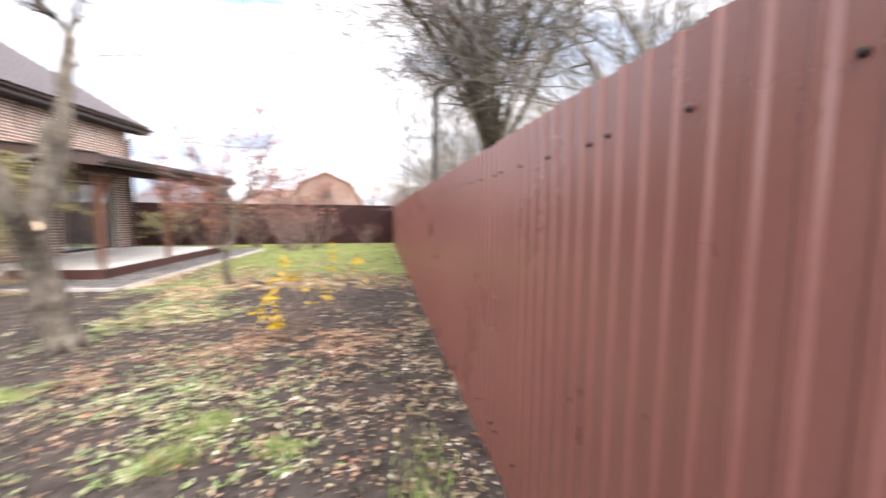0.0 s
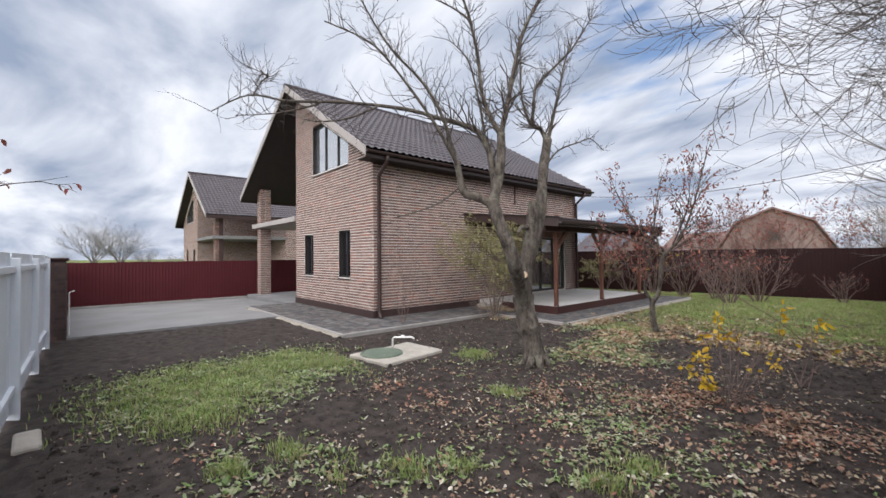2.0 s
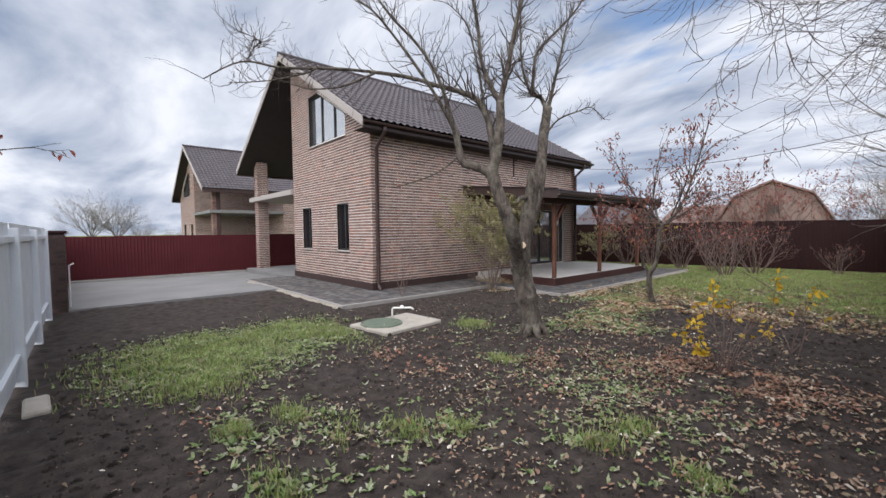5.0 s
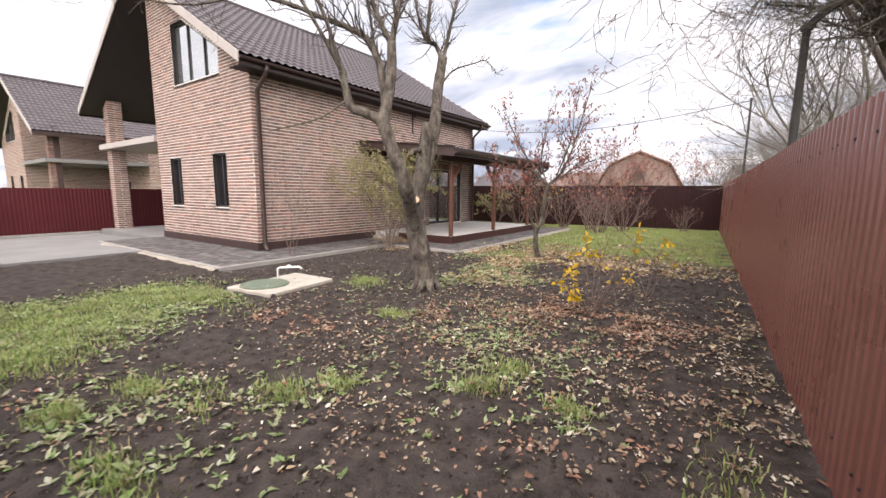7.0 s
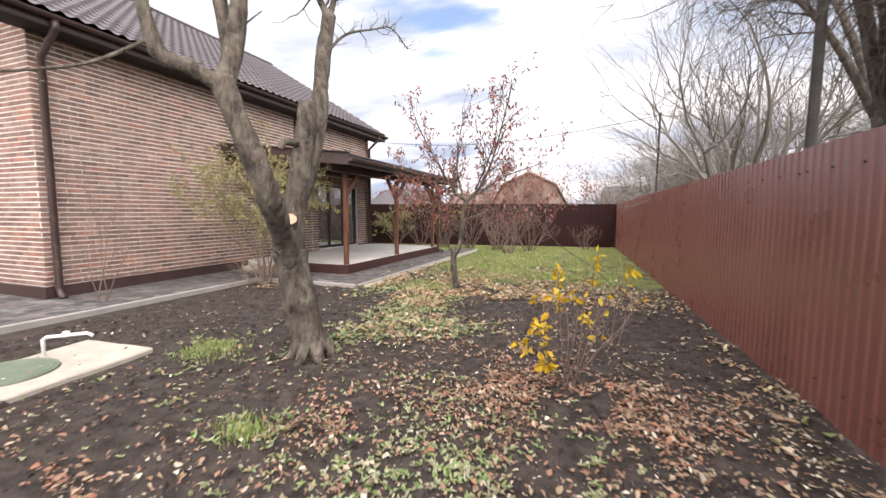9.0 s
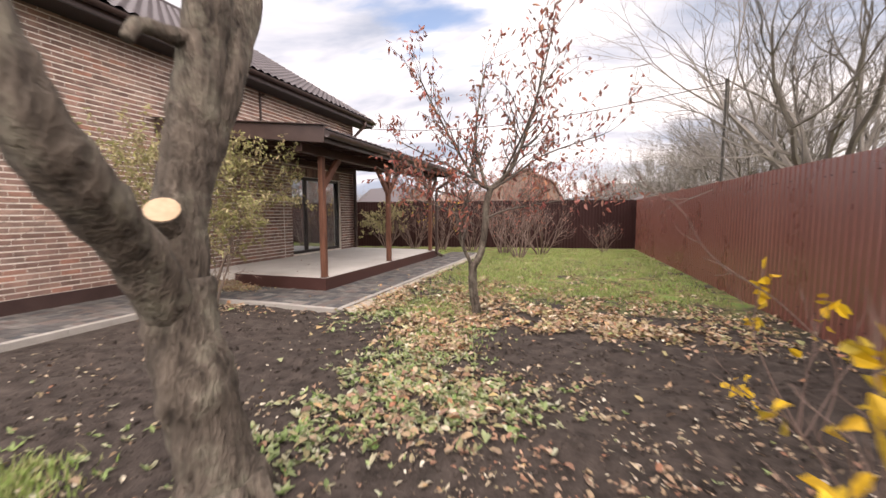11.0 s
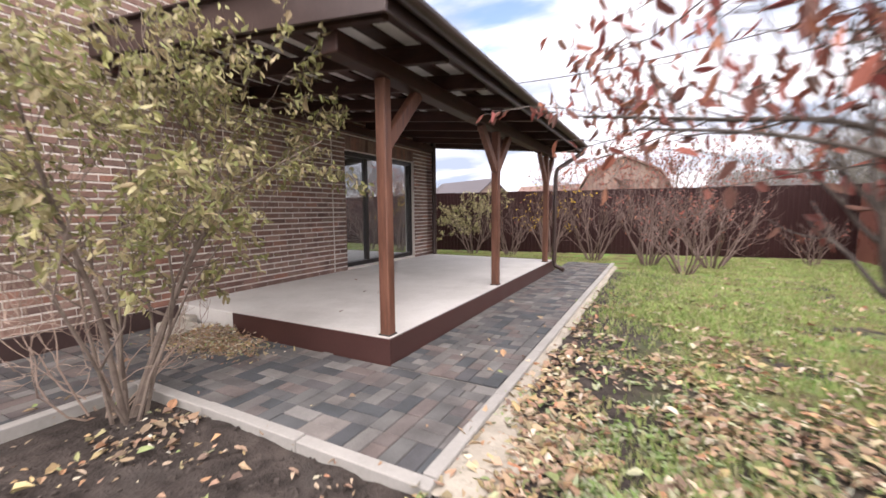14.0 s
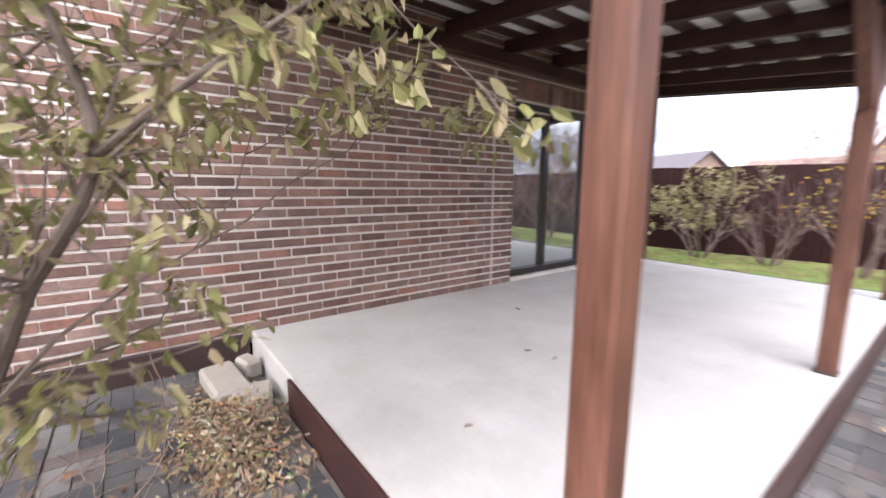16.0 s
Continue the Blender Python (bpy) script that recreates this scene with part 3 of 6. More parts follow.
        part("gutter", gut, M_GUTTER, house, "dark brown rain gutter")
    # boxed eave
    part("eave_soffit", Geo().box(0.02, -0.5, EAVE_Z - 0.24, 0.5, 11.0, EAVE_Z - 0.22), M_SOFFIT, house)
    for y in (0.12, LEN - 0.12):
        pipe = Geo()
        pipe.smooth = True
        pipe.tube([(0.55, y, EAVE_Z - 0.12), (0.55, y, EAVE_Z - 0.25), (0.11, y, EAVE_Z - 0.62), (0.11, y, 0.22), (0.14, y, 0.12), (0.26, y - 0.02, 0.06)], 0.055, 12)
        dp = part("downpipe", pipe, M_GUTTER, house, "dark brown downpipe")
        for z in (0.9, 2.3, 3.6):
            part("clip", Geo().tube([(0.11, y, z), (0.11, y, z + 0.03)], 0.058, 12).box(0.0, y - 0.012, z, 0.06, y + 0.012, z + 0.03), M_GUTTER, dp)
    # windows of the gable
    window_unit(house, WIN_A, 0.12, [-4.37], M_GLASS_DARK)
    window_unit(house, WIN_B, 0.12, [-1.7], M_GLASS_DARK)
    window_unit(house, WIN_UP, 0.12, [-3.2, -2.3], M_GLASS)
    # porch: column, slab roof, floor
    col = part("column", Geo().box(-10.55, 0.1, -0.2, -10.1, 0.55, 4.95), M_MORTAR if main else M_PLINTH, house, "square brick column")
    cb = Geo()
    k, z = 0, -0.12
    while z < 4.9:
        for j in (0, 1):
            o = 0.06 * (k % 2)
            a0, a1 = (-10.56, -10.33 + o) if j == 0 else (-10.31 + o, -10.09)
            cb.box(a0, 0.088, z, a1, 0.3, z + COURSE - JOINT)
            b0, b1 = (0.1, 0.3 - o) if j == 0 else (0.32 - o, 0.56)
            cb.box(-10.3, b0 + 0.003, z, -10.088, b1, z + COURSE - JOINT)
        k, z = k + 1, z + COURSE
    tagged(part("bricks", cb, M_BRICK, col), kind="stuff")
    part("porch_slab_roof", Geo().box(-10.75, -0.1, 3.12, -5.56, 4.5, 3.32), M_BARGE if main else M_DRIVE, house, "pale slab over the porch", 0.01)
    part("porch_floor", Geo().box(-10.8, -0.29, -0.4, -5.56, 4.5, 0.03), M_DRIVE, house, "grey concrete porch floor", 0.01)
    if main:
        door = new("sliding_door")
        door.parent = house
        x = -0.12
        fr = Geo()
        fr.box(x - 0.05, DOOR_Y0, DOOR_Z0, x + 0.05, DOOR_Y0 + 0.07, DOOR_Z1).box(x - 0.05, DOOR_Y1 - 0.07, DOOR_Z0, x + 0.05, DOOR_Y1, DOOR_Z1)
        fr.box(x - 0.05, DOOR_Y0 + 0.07, DOOR_Z1 - 0.08, x + 0.05, DOOR_Y1 - 0.07, DOOR_Z1).box(x - 0.05, DOOR_Y0 + 0.07, DOOR_Z0, x + 0.05, DOOR_Y1 - 0.07, DOOR_Z0 + 0.08)
        part("frame", fr, M_FRAME, door, "black aluminium frame", 0.004)
        for y in (7.98, 8.82):
            part("stile", Geo().box(x - 0.06, y - 0.05, DOOR_Z0 + 0.08, x + 0.03, y + 0.05, DOOR_Z1 - 0.08), M_FRAME, door, "", 0.004)
        for a, b in ((DOOR_Y0 + 0.07, 7.93), (8.03, 8.77), (8.87, DOOR_Y1 - 0.07)):
            part("pane", Geo().box(x - 0.02, a, DOOR_Z0 + 0.08, x - 0.008, b, DOOR_Z1 - 0.08), M_GLASS, door, "reflecting glass")
    return house


house = build_house(True)

# ---- terrace and its canopy ----
TZ = 0.262
terrace = thing("terrace", "pale concrete terrace slab with a dark red metal edge", "terrace", kind="structure")
slab = Geo().box(0.0, 4.22, -0.05, 3.10, 10.35, TZ)
part("slab", slab, M_CONC, terrace, "pale smooth concrete", 0.012)
part("edge_trim", Geo().box(1.05, 4.195, 0.0, 3.125, 4.216, TZ + 0.004), M_TRIM, terrace, "dark red metal trim", 0.003)
part("edge_trim", Geo().box(3.104, 4.216, 0.0, 3.125, 10.37, TZ + 0.004), M_TRIM, terrace, "dark red metal trim", 0.003)
part("edge_trim", Geo().box(0.0, 10.354, 0.0, 3.104, 10.37, TZ + 0.004), M_TRIM, terrace, "", 0.003)

canopy = thing("veranda_canopy", "stained timber veranda canopy, underside darkened for shade, with turned-up metal edge", "canopy")
POSTS = [4.33, 7.01, 9.93]
PX = 3.01
PW = 0.051
CAN_Y0, CAN_Y1, CAN_X = 3.55, 10.55, 3.58


def can_z(x):
    """Underside of the rafters."""
    return 2.92 - 0.105 * x


for i, y in enumerate(POSTS):
    post = part("post", Geo().box(PX - PW, y - PW, TZ, PX + PW, y + PW, 2.45), M_WOOD, canopy, "reddish stained wooden post", 0.01)
    part("post_shoe", Geo().box(PX - PW - 0.008, y - PW - 0.008, TZ, PX + PW + 0.008, y + PW + 0.008, TZ + 0.012), M_POLE, post)
    for s in ((1,) if i == 0 else (-1, 1)):
        part("brace", Geo().beam((PX, y + s * 0.03, 1.92), (PX, y + s * 0.56, 2.46), 0.075, 0.12), M_WOOD, canopy, "slanting wooden knee brace", 0.008)
part("beam", Geo().box(PX - 0.08, CAN_Y0 + 0.15, 2.45, PX + 0.08, CAN_Y1 - 0.15, 2.60), M_WOOD_SHADED, canopy, "stained beam, coloured darker for the shade under the canopy", 0.008)
part("wall_plate", Geo().box(0.016, CAN_Y0 + 0.1, 2.78, 0.12, CAN_Y1 - 0.1, 2.92), M_WOOD_SHADED, canopy, "", 0.006)
ny = 9
for k in range(ny):
    y = CAN_Y0 + 0.12 + k * (CAN_Y1 - CAN_Y0 - 0.24) / (ny - 1)
    part("rafter", Geo().beam((0.02, y, can_z(0.02) + 0.075), (CAN_X - 0.05, y, can_z(CAN_X - 0.05) + 0.075), 0.07, 0.15), M_WOOD_SHADED, canopy, "", 0.005)
x = 0.15
while x < CAN_X - 0.05:
    part("batten", Geo().box(x, CAN_Y0 + 0.06, can_z(x) + 0.148, x + 0.14, CAN_Y1 - 0.06, can_z(x) + 0.178), M_WOOD_SHADED, canopy)
    x += 0.35
part("underlay", Geo().beam((0.02, (CAN_Y0 + CAN_Y1) / 2, can_z(0.02) + 0.195), (CAN_X, (CAN_Y0 + CAN_Y1) / 2, can_z(CAN_X) + 0.195), CAN_Y1 - CAN_Y0 - 0.04, 0.02), M_SHEET, canopy, "pale roof boards seen between the battens")
cover = Geo()
for k in range(int((CAN_Y1 - CAN_Y0) / 0.19) + 1):
    y = CAN_Y0 + 0.02 + k * 0.19
    cover.tube([(0.0, y, can_z(0) + 0.225), (CAN_X + 0.04, y, can_z(CAN_X + 0.04) + 0.225)], 0.022, 6)
cover.beam((0.02, (CAN_Y0 + CAN_Y1) / 2, can_z(0.02) + 0.22), (CAN_X + 0.04, (CAN_Y0 + CAN_Y1) / 2, can_z(CAN_X + 0.04) + 0.22), CAN_Y1 - CAN_Y0, 0.012)
part("roof_sheet", cover, M_ROOF, canopy, "dark ribbed metal roofing")
for y in (CAN_Y0, CAN_Y1):
    part("fascia", Geo().beam((0.02, y, can_z(0.02) + 0.12), (CAN_X + 0.05, y, can_z(CAN_X + 0.05) + 0.12), 0.03, 0.26), M_GUTTER, canopy, "brown metal end fascia", 0.005)
    part("fascia_cap", Geo().beam((0.02, y, can_z(0.02) + 0.262), (CAN_X + 0.06, y, can_z(CAN_X + 0.06) + 0.262), 0.14, 0.02), M_GUTTER, canopy, "", 0.005)
part("front_fascia", Geo().box(CAN_X, CAN_Y0 + 0.02, can_z(CAN_X) + 0.0, CAN_X + 0.025, CAN_Y1 - 0.02, can_z(CAN_X) + 0.2), M_GUTTER, canopy, "", 0.004)
gz = can_z(CAN_X) + 0.13
arc = [(CAN_X + 0.09 + 0.062 * math.cos(a), gz + 0.066 * math.sin(a)) for a in [math.pi + i * math.pi / 8 for i in range(9)]]
inn = [(CAN_X + 0.09 + 0.055 * math.cos(a), gz + 0.058 * math.sin(a)) for a in [2 * math.pi - i * math.pi / 8 for i in range(9)]]
part("gutter", Geo().prism(arc + inn, CAN_Y0, CAN_Y1), M_GUTTER, canopy, "dark brown rain gutter")
pipe = Geo()
pipe.smooth = True
pipe.tube([(CAN_X + 0.09, 10.3, gz - 0.05), (CAN_X + 0.09, 10.3, gz - 0.16), (3.2, 10.08, gz - 0.5), (3.175, 10.06, 2.0), (3.175, 10.06, 0.26), (3.2, 10.06, 0.17), (3.38, 10.02, 0.10)], 0.045, 10)
part("downpipe", pipe, M_GUTTER, canopy, "dark brown downpipe with a kicked-out shoe")


# ---- fences ----
def metal_fence(name, a, b, z0, z1, mt, label, inward, group, z0b=None, rails=True, z1b=None):
    """Profiled steel sheets between two points; the ribs stand out on the inward side."""
    fence = thing(name, label, "fence", group)
    a, b = Vector((*a, 0)), Vector((*b, 0))
    d = (b - a).normalized()
    nrm = Vector((-d.y, d.x, 0)) * inward
    length, pitch, depth = (b - a).length, 0.115, 0.011
    sheets = max(1, round(length / 1.15))
    w = length / sheets
    for s in range(sheets):
        line, u = [], s * w
        ribs = round(w / pitch)
        p = w / ribs
        for r in range(ribs):
            for du, dn in ((0.0, 0.0), (0.54, 0.0), (0.66, depth), (0.88, depth)):
                line.append((u + (r + du) * p, dn))
        line.append((u + w, 0.0))
        g = Geo()
        jig = ((s * 37) % 5 - 2) * 0.004
        for uu, dn in line:
            q = a + d * uu + nrm * (dn + (s % 2) * 0.0015)
            f = uu / length
            lo = z0 + ((z0b if z0b is not None else z0) - z0) * f
            hi = z1 + jig + (lo - z0) if z1b is None else z1 + (z1b - z1) * f + jig * 0.5
            g.v += [(q.x, q.y, lo), (q.x, q.y, hi)]
        m = len(line)
        g.f = [(2 * i, 2 * i + 2, 2 * i + 3, 2 * i + 1) for i in range(m - 1)]
        n = len(g.v)
        back = [tuple(Vector(v) - nrm * 0.002) for v in g.v]
        g.v += back
        g.f += [(n + 2 * i + 1, n + 2 * i + 3, n + 2 * i + 2, n + 2 * i) for i in range(m - 1)]
        g.f += [(2 * i + 1, 2 * i + 3, n + 2 * i + 3, n + 2 * i + 1) for i in range(m - 1)]
        sheet = part("sheet", g, mt, fence, "", normals=False)
        if rails:
            sc = Geo()
            for zz in (z0 + 0.25, (z1 if z1b is None else z1 + (z1b - z1) * u / length) - 0.2):
                for r in range(0, ribs, 3):
                    q = a + d * (u + (r + 0.27) * p) + nrm * 0.0025
                    sc.tube([tuple(q + Vector((0, 0, zz))), tuple(q + nrm * 0.004 + Vector((0, 0, zz))), tuple(q + nrm * 0.012 + Vector((0, 0, zz)))], [0.009, 0.009, 0.005], 8)
            tagged(part("screws", sc, M_SCREW, sheet), kind="stuff")
    for s in range(0, sheets + 1, 2):
        q = a + d * min(s * w, length - 0.03) - nrm * 0.05
        part("fence_post", Geo().box(q.x - 0.03, q.y - 0.03, z0 - 0.3, q.x + 0.03, q.y + 0.03, z1 - 0.1), mt, fence)
    if rails:
        for zz in (z0 + 0.25, z1 - 0.28):
            q, r = a - nrm * 0.03, b - nrm * 0.03
            part("rail", Geo().beam((q.x, q.y, zz), (r.x, r.y, zz), 0.04, 0.04), mt, fence)
    return fence


metal_fence("metal_fence", (10.62, -9.0), (9.52, 15.32), 0.0, 2.12, M_FENCE, "brown-red ribbed steel sheet fence beside the garden", 1, "steel fences", z1b=1.93)
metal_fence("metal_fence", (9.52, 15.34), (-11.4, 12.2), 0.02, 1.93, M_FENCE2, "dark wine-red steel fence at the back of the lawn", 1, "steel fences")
metal_fence("metal_fence", (-11.5, 12.2), (-11.5, -7.4), -0.2, 1.62, M_FENCE3, "dark wine-red steel fence beyond the driveway", 1, "steel fences", rails=False)


# ---- paving ----
def sheet_grid(x0, x1, y0, y1, lift, thick, step=0.8):
    """A slab that follows the fall of the ground."""
    g = Geo()
    xs = list(np.linspace(x0, x1, max(2, int((x1 - x0) / step) + 1)))
    for a, b in zip(xs, xs[1:]):
        n = len(g.v)
        za, zb = base_height(a) + lift, base_height(b) + lift
        g.v += [(a, y0, za), (b, y0, zb), (b, y1, zb), (a, y1, za), (a, y0, za - thick), (b, y0, zb - thick), (b, y1, zb - thick), (a, y1, za - thick)]
        g.f += [tuple(n + i for i in q) for q in ((0, 1, 2, 3), (0, 4, 5, 1), (2, 6, 7, 3))]
        if a == xs[0]:
            g.f.append((n + 3, n + 7, n + 4, n))
        if b == xs[-1]:
            g.f.append((n + 1, n + 5, n + 6, n + 2))
    return g


drive = sheet_grid(-11.3, -2.25, -6.5, -1.8, 0.05, 0.15)
tagged(part("driveway", drive, M_DRIVE, None, "plain light grey concrete driveway beside the house"), category="driveway", kind="structure")
tagged(part("driveway", sheet_grid(-11.3, -5.5, -1.8, -0.3, 0.05, 0.15), M_DRIVE, None, "plain light grey concrete driveway in front of the porch"), category="driveway", kind="structure")

tagged(part("driveway_kerb", Geo().box(-11.42, -6.5, -0.3, -11.32, 11.5, -0.09), M_KERB, None, "pale concrete kerb along the driveway fence", 0.01), category="kerb", kind="structure")

pavement = thing("pavement", "grey and brown block paving with pale concrete edging", "pavement", kind="structure")
AREAS = [(1.3, 3.08, 4.10, 4.19), (3.13, 4.19, 4.10, 11.9), (0.05, -0.05, 1.55, 3.08), (0.05, 3.08, 1.3, 4.19), (-5.5, -1.72, 1.55, -0.05)]
beds = Geo()
for x0, y0, x1, y1 in AREAS:
    beds.box(x0, y0, -0.12, x1, y1, 0.035)
part("joint_bed", beds, M_SAND, pavement)
paver_meshes, far_pavers, paver_count = {}, Geo(), 0
rnd = random.Random(21)
CELL = 0.24
SPLITS = (((0, 0, 1, 0.5), (0, 0.5, 1, 1)), ((0, 0, 0.5, 1), (0.5, 0, 1, 1)), ((0, 0, 1, 0.5), (0, 0.5, 0.5, 1), (0.5, 0.5, 1, 1)), ((0, 0, 0.5, 0.5), (0, 0.5, 0.5, 1), (0.5, 0, 1, 1)), ((0, 0, 0.65, 0.5), (0.65, 0, 1, 0.5), (0, 0.5, 0.35, 1), (0.35, 0.5, 1, 1)))
for x0, y0, x1, y1 in AREAS:
    row, y = 0, y0
    while y < y1 - 0.01:
        x = x0 - (row % 2) * CELL / 2
        while x < x1 - 0.01:
            for u0, v0, u1, v1 in rnd.choice(SPLITS):
                a0, a1 = max(x + u0 * CELL, x0), min(x + u1 * CELL, x1)
                b0, b1 = max(y + v0 * CELL, y0), min(y + v1 * CELL, y1)
                if a1 - a0 < 0.03 or b1 - b0 < 0.03:
                    continue
                top = 0.05 + rnd.uniform(-0.002, 0.003)
                if b0 > 3.0 and a0 > 1.2 and b0 < 5.6 and paver_count < 300:
                    paver_count += 1
                    key = (round(a1 - a0, 2), round(b1 - b0, 2))
                    if key not in paver_meshes:
                        paver_meshes[key] = Geo().box(0.0025, 0.0025, -0.03, key[0] - 0.0025, key[1] - 0.0025, 0).mesh("paver", M_PAVER, 0.004)
                    ob = part("paver", paver_meshes[key], None, pavement)
                    ob.location = (a0, b0, top)
                else:
                    far_pavers.box(a0 + 0.0025, b0 + 0.0025, top - 0.03, a1 - 0.0025, b1 - 0.0025, top)
            x += CELL
        row, y = row + 1, y + CELL
tagged(part("pavers", far_pavers, M_PAVER, pavement, "small paving blocks in mixed tones"), kind="stuff")
kerb_runs = [((1.55, 3.04), (4.2, 3.04)), ((4.145, 3.09), (4.145, 11.95)), ((1.595, -1.72), (1.595, 3.0)), ((-5.5, -1.765), (1.64, -1.765))]
for (xa, ya), (xb, yb) in kerb_runs:
    ln = math.hypot(xb - xa, yb - ya)
    n = max(1, round(ln / 0.98))
    for i in range(n):
        fa, fb = i / n, (i + 1) / n - 0.004 / ln
        p, q = (xa + (xb - xa) * fa, ya + (yb - ya) * fa), (xa + (xb - xa) * fb, ya + (yb - ya) * fb)
        jit = rnd.uniform(-0.004, 0.004)
        part("kerb_stone", Geo().beam((*p, 0.0 + jit), (*q, 0.0 + jit), 0.085, 0.115), M_KERB, pavement, "", 0.006)
# rough concrete left outside the edging
spill = Geo()
for (xa, ya), (xb, yb), side in (((4.185, 3.0), (4.185, 11.6), 1), ((-5, -1.806), (1.6, -1.806), -1)):
    n = 140
    base = len(spill.v)
    for i in range(n + 1):
        f = i / n
        x, y = xa + (xb - xa) * f, ya + (yb - ya) * f
        w = 0.115 + 0.05 * noise.noise((f * 14, side * 3.0, 1.0)) + 0.03 * noise.noise((f * 53, side * 3.0, 4.0)) + (0.3 * math.exp(-((y - 3.45) / 0.5) ** 2) if side > 0 else 0)
        o = (1, 0) if side > 0 else (0, -1)
        for k, (s, z) in enumerate(((-0.06, 0.03), (0.35, 0.035), (0.75, 0.02), (1.0, -0.05))):
            spill.v.append((x + o[0] * w * s, y + o[1] * w * s, z + 0.012 * noise.noise((x * 9, y * 9, k))))
    spill.f += [(base + i * 4 + k, base + i * 4 + k + 1, base + (i + 1) * 4 + k + 1, base + (i + 1) * 4 + k) for i in range(n) for k in range(3)]
tagged(part("concrete_haunch", spill, M_SPILL, pavement, "rough pale concrete spilled outside the edging"), kind="stuff")

# broken concrete beside the terrace's step
for k, (cx, cy, sx, sy, h, turn) in enumerate(((0.5, 3.94, 0.46, 0.22, 0.10, 6), (0.86, 4.03, 0.42, 0.24, 0.07, -14), (0.34, 4.12, 0.18, 0.12, 0.13, 20))):
    g = Geo().box(-sx / 2, -sy / 2, -0.02, sx / 2, sy / 2, h, pose(cx, cy, 0.05, 2, 3, turn))
    tagged(part("concrete_chunk", g, M_WELL, None, "rough pale broken concrete slab on the paving", 0.02), category="concrete", group="broken concrete")

# ---- white fence and gate pillar ----
wf = thing("white_fence", "pale grey-white panel fence with square posts", "fence")
WY = -6.62
for i, x in enumerate(np.arange(10.2, -2.2, -2.32)):
    part("post", Geo().box(x - 0.045, WY - 0.03, -0.2, x + 0.045, WY + 0.07, 1.78), M_WHITEF, wf, "", 0.006)
    x1 = max(x - 2.32, -2.15)
    n = 9
    w = (x - x1 - 0.09) / n
    for k in range(n):
        a = x - 0.045 - (k + 1) * w
        part("board", Geo().box(a + 0.002, WY - 0.028, 0.06, a + w - 0.002, WY - 0.01 - 0.003 * (k % 2), 1.84), M_WHITEF, wf, "", 0.003)
    for z in (0.3, 1.62):
        part("rail", Geo().box(x1 + 0.045, WY - 0.01, z, x - 0.045, WY + 0.035, z + 0.07), M_WHITEF, wf, "", 0.004)
pil = thing("brick_pillar", "square brown brick gate pillar with a flat cap", "pillar")
core = part("core", Geo().box(-2.62, -6.72, -0.2, -2.24, -6.34, 1.72), M_PLINTH, pil)
pb = Geo()
z, k = -0.05, 0
while z < 1.68:
    o = 0.06 * (k % 2)
    pb.box(-2.63, -6.35, z, -2.45 + o, -6.33, z + 0.067).box(-2.43 + o, -6.35, z, -2.23, -6.33, z + 0.067)
    pb.box(-2.25, -6.72, z, -2.23, -6.54 + o, z + 0.067).box(-2.25, -6.52 + o, z, -2.23, -6.352, z + 0.067)
    k, z = k + 1, z + COURSE
tagged(part("bricks", pb, M_BRICK_DARK, pil), kind="stuff")
part("cap", Geo().box(-2.66, -6.76, 1.72, -2.2, -6.30, 1.79), M_FENCE2, pil, "dark metal cap", 0.015)
metal_fence("metal_gate", (-2.65, -6.6), (-11.4, -7.0), -0.1, 1.68, M_FENCE3, "dark wine-red steel driveway gate, closed", -1, "", z0b=-0.2, rails=False)
tagged(part("hook", Geo().tube([(-2.7, -6.3, -0.1), (-2.7, -6.3, 1.0), (-2.78, -6.22, 1.04)], 0.015, 8), M_WPIPE, None, "slim pale metal gate bolt beside the pillar"), category="bolt")

# ---- manhole and garden tap ----
well = thing("manhole", "pale concrete manhole slab with a green hatch in the soil", "manhole")
wc = Vector((3.66, -1.74, 0))
slab_g = Geo()
ring, out = 40, []
for i in range(ring):
    a = 2 * math.pi * i / ring
    c, s = math.cos(a), math.sin(a)
    r = min(0.5 / max(abs(c), 1e-6), 0.68 / max(abs(s), 1e-6)) * (1 + 0.12 * noise.noise((c * 2, s * 2, 5)))
    v = Matrix.Rotation(radians(6), 3, "Z") @ Vector((c * r, s * r, 0))
    out.append((wc.x + v.x, wc.y + v.y))
slab_g.prism(out, -0.1, 0.025, "z")
part("slab", slab_g, M_WELL, well, "rough pale concrete", 0.015)
lid = Geo()
disc = [(3.56 + 0.34 * math.cos(2 * math.pi * i / 36), -2.02 + 0.34 * math.sin(2 * math.pi * i / 36)) for i in range(36)]
lid.prism(disc, 0.01, 0.045, "z")
hatch = part("hatch", lid, M_LID, well, "weathered green round hatch", 0.01)
rim = Geo()
rim.tube([(3.56 + 0.36 * math.cos(2 * math.pi * i / 36), -2.02 + 0.36 * math.sin(2 * math.pi * i / 36), 0.032) for i in range(37)], 0.02, 6)
part("rim", rim, M_LID, hatch)
tap = Geo()
tap.smooth = True
tap.tube([(3.32, -1.62, 0.0), (3.32, -1.62, 0.2), (3.34, -1.60, 0.225), (3.60, -1.38, 0.235), (3.64, -1.35, 0.205)], 0.017, 10)
tp = tagged(part("garden_tap", tap, M_WPIPE, None, "white plastic water pipe standing on the manhole"), category="pipe")
part("valve", Geo().box(-0.03, -0.018, -0.02, 0.03, 0.018, 0.03, pose(3.46, -1.49, 0.24, 0, 0, 40)), M_WPIPE, tp, "", 0.006)

# ---- neighbouring houses ----
neighbour = build_house(False)
neighbour.location = (-29.6, 0.0, -0.15)
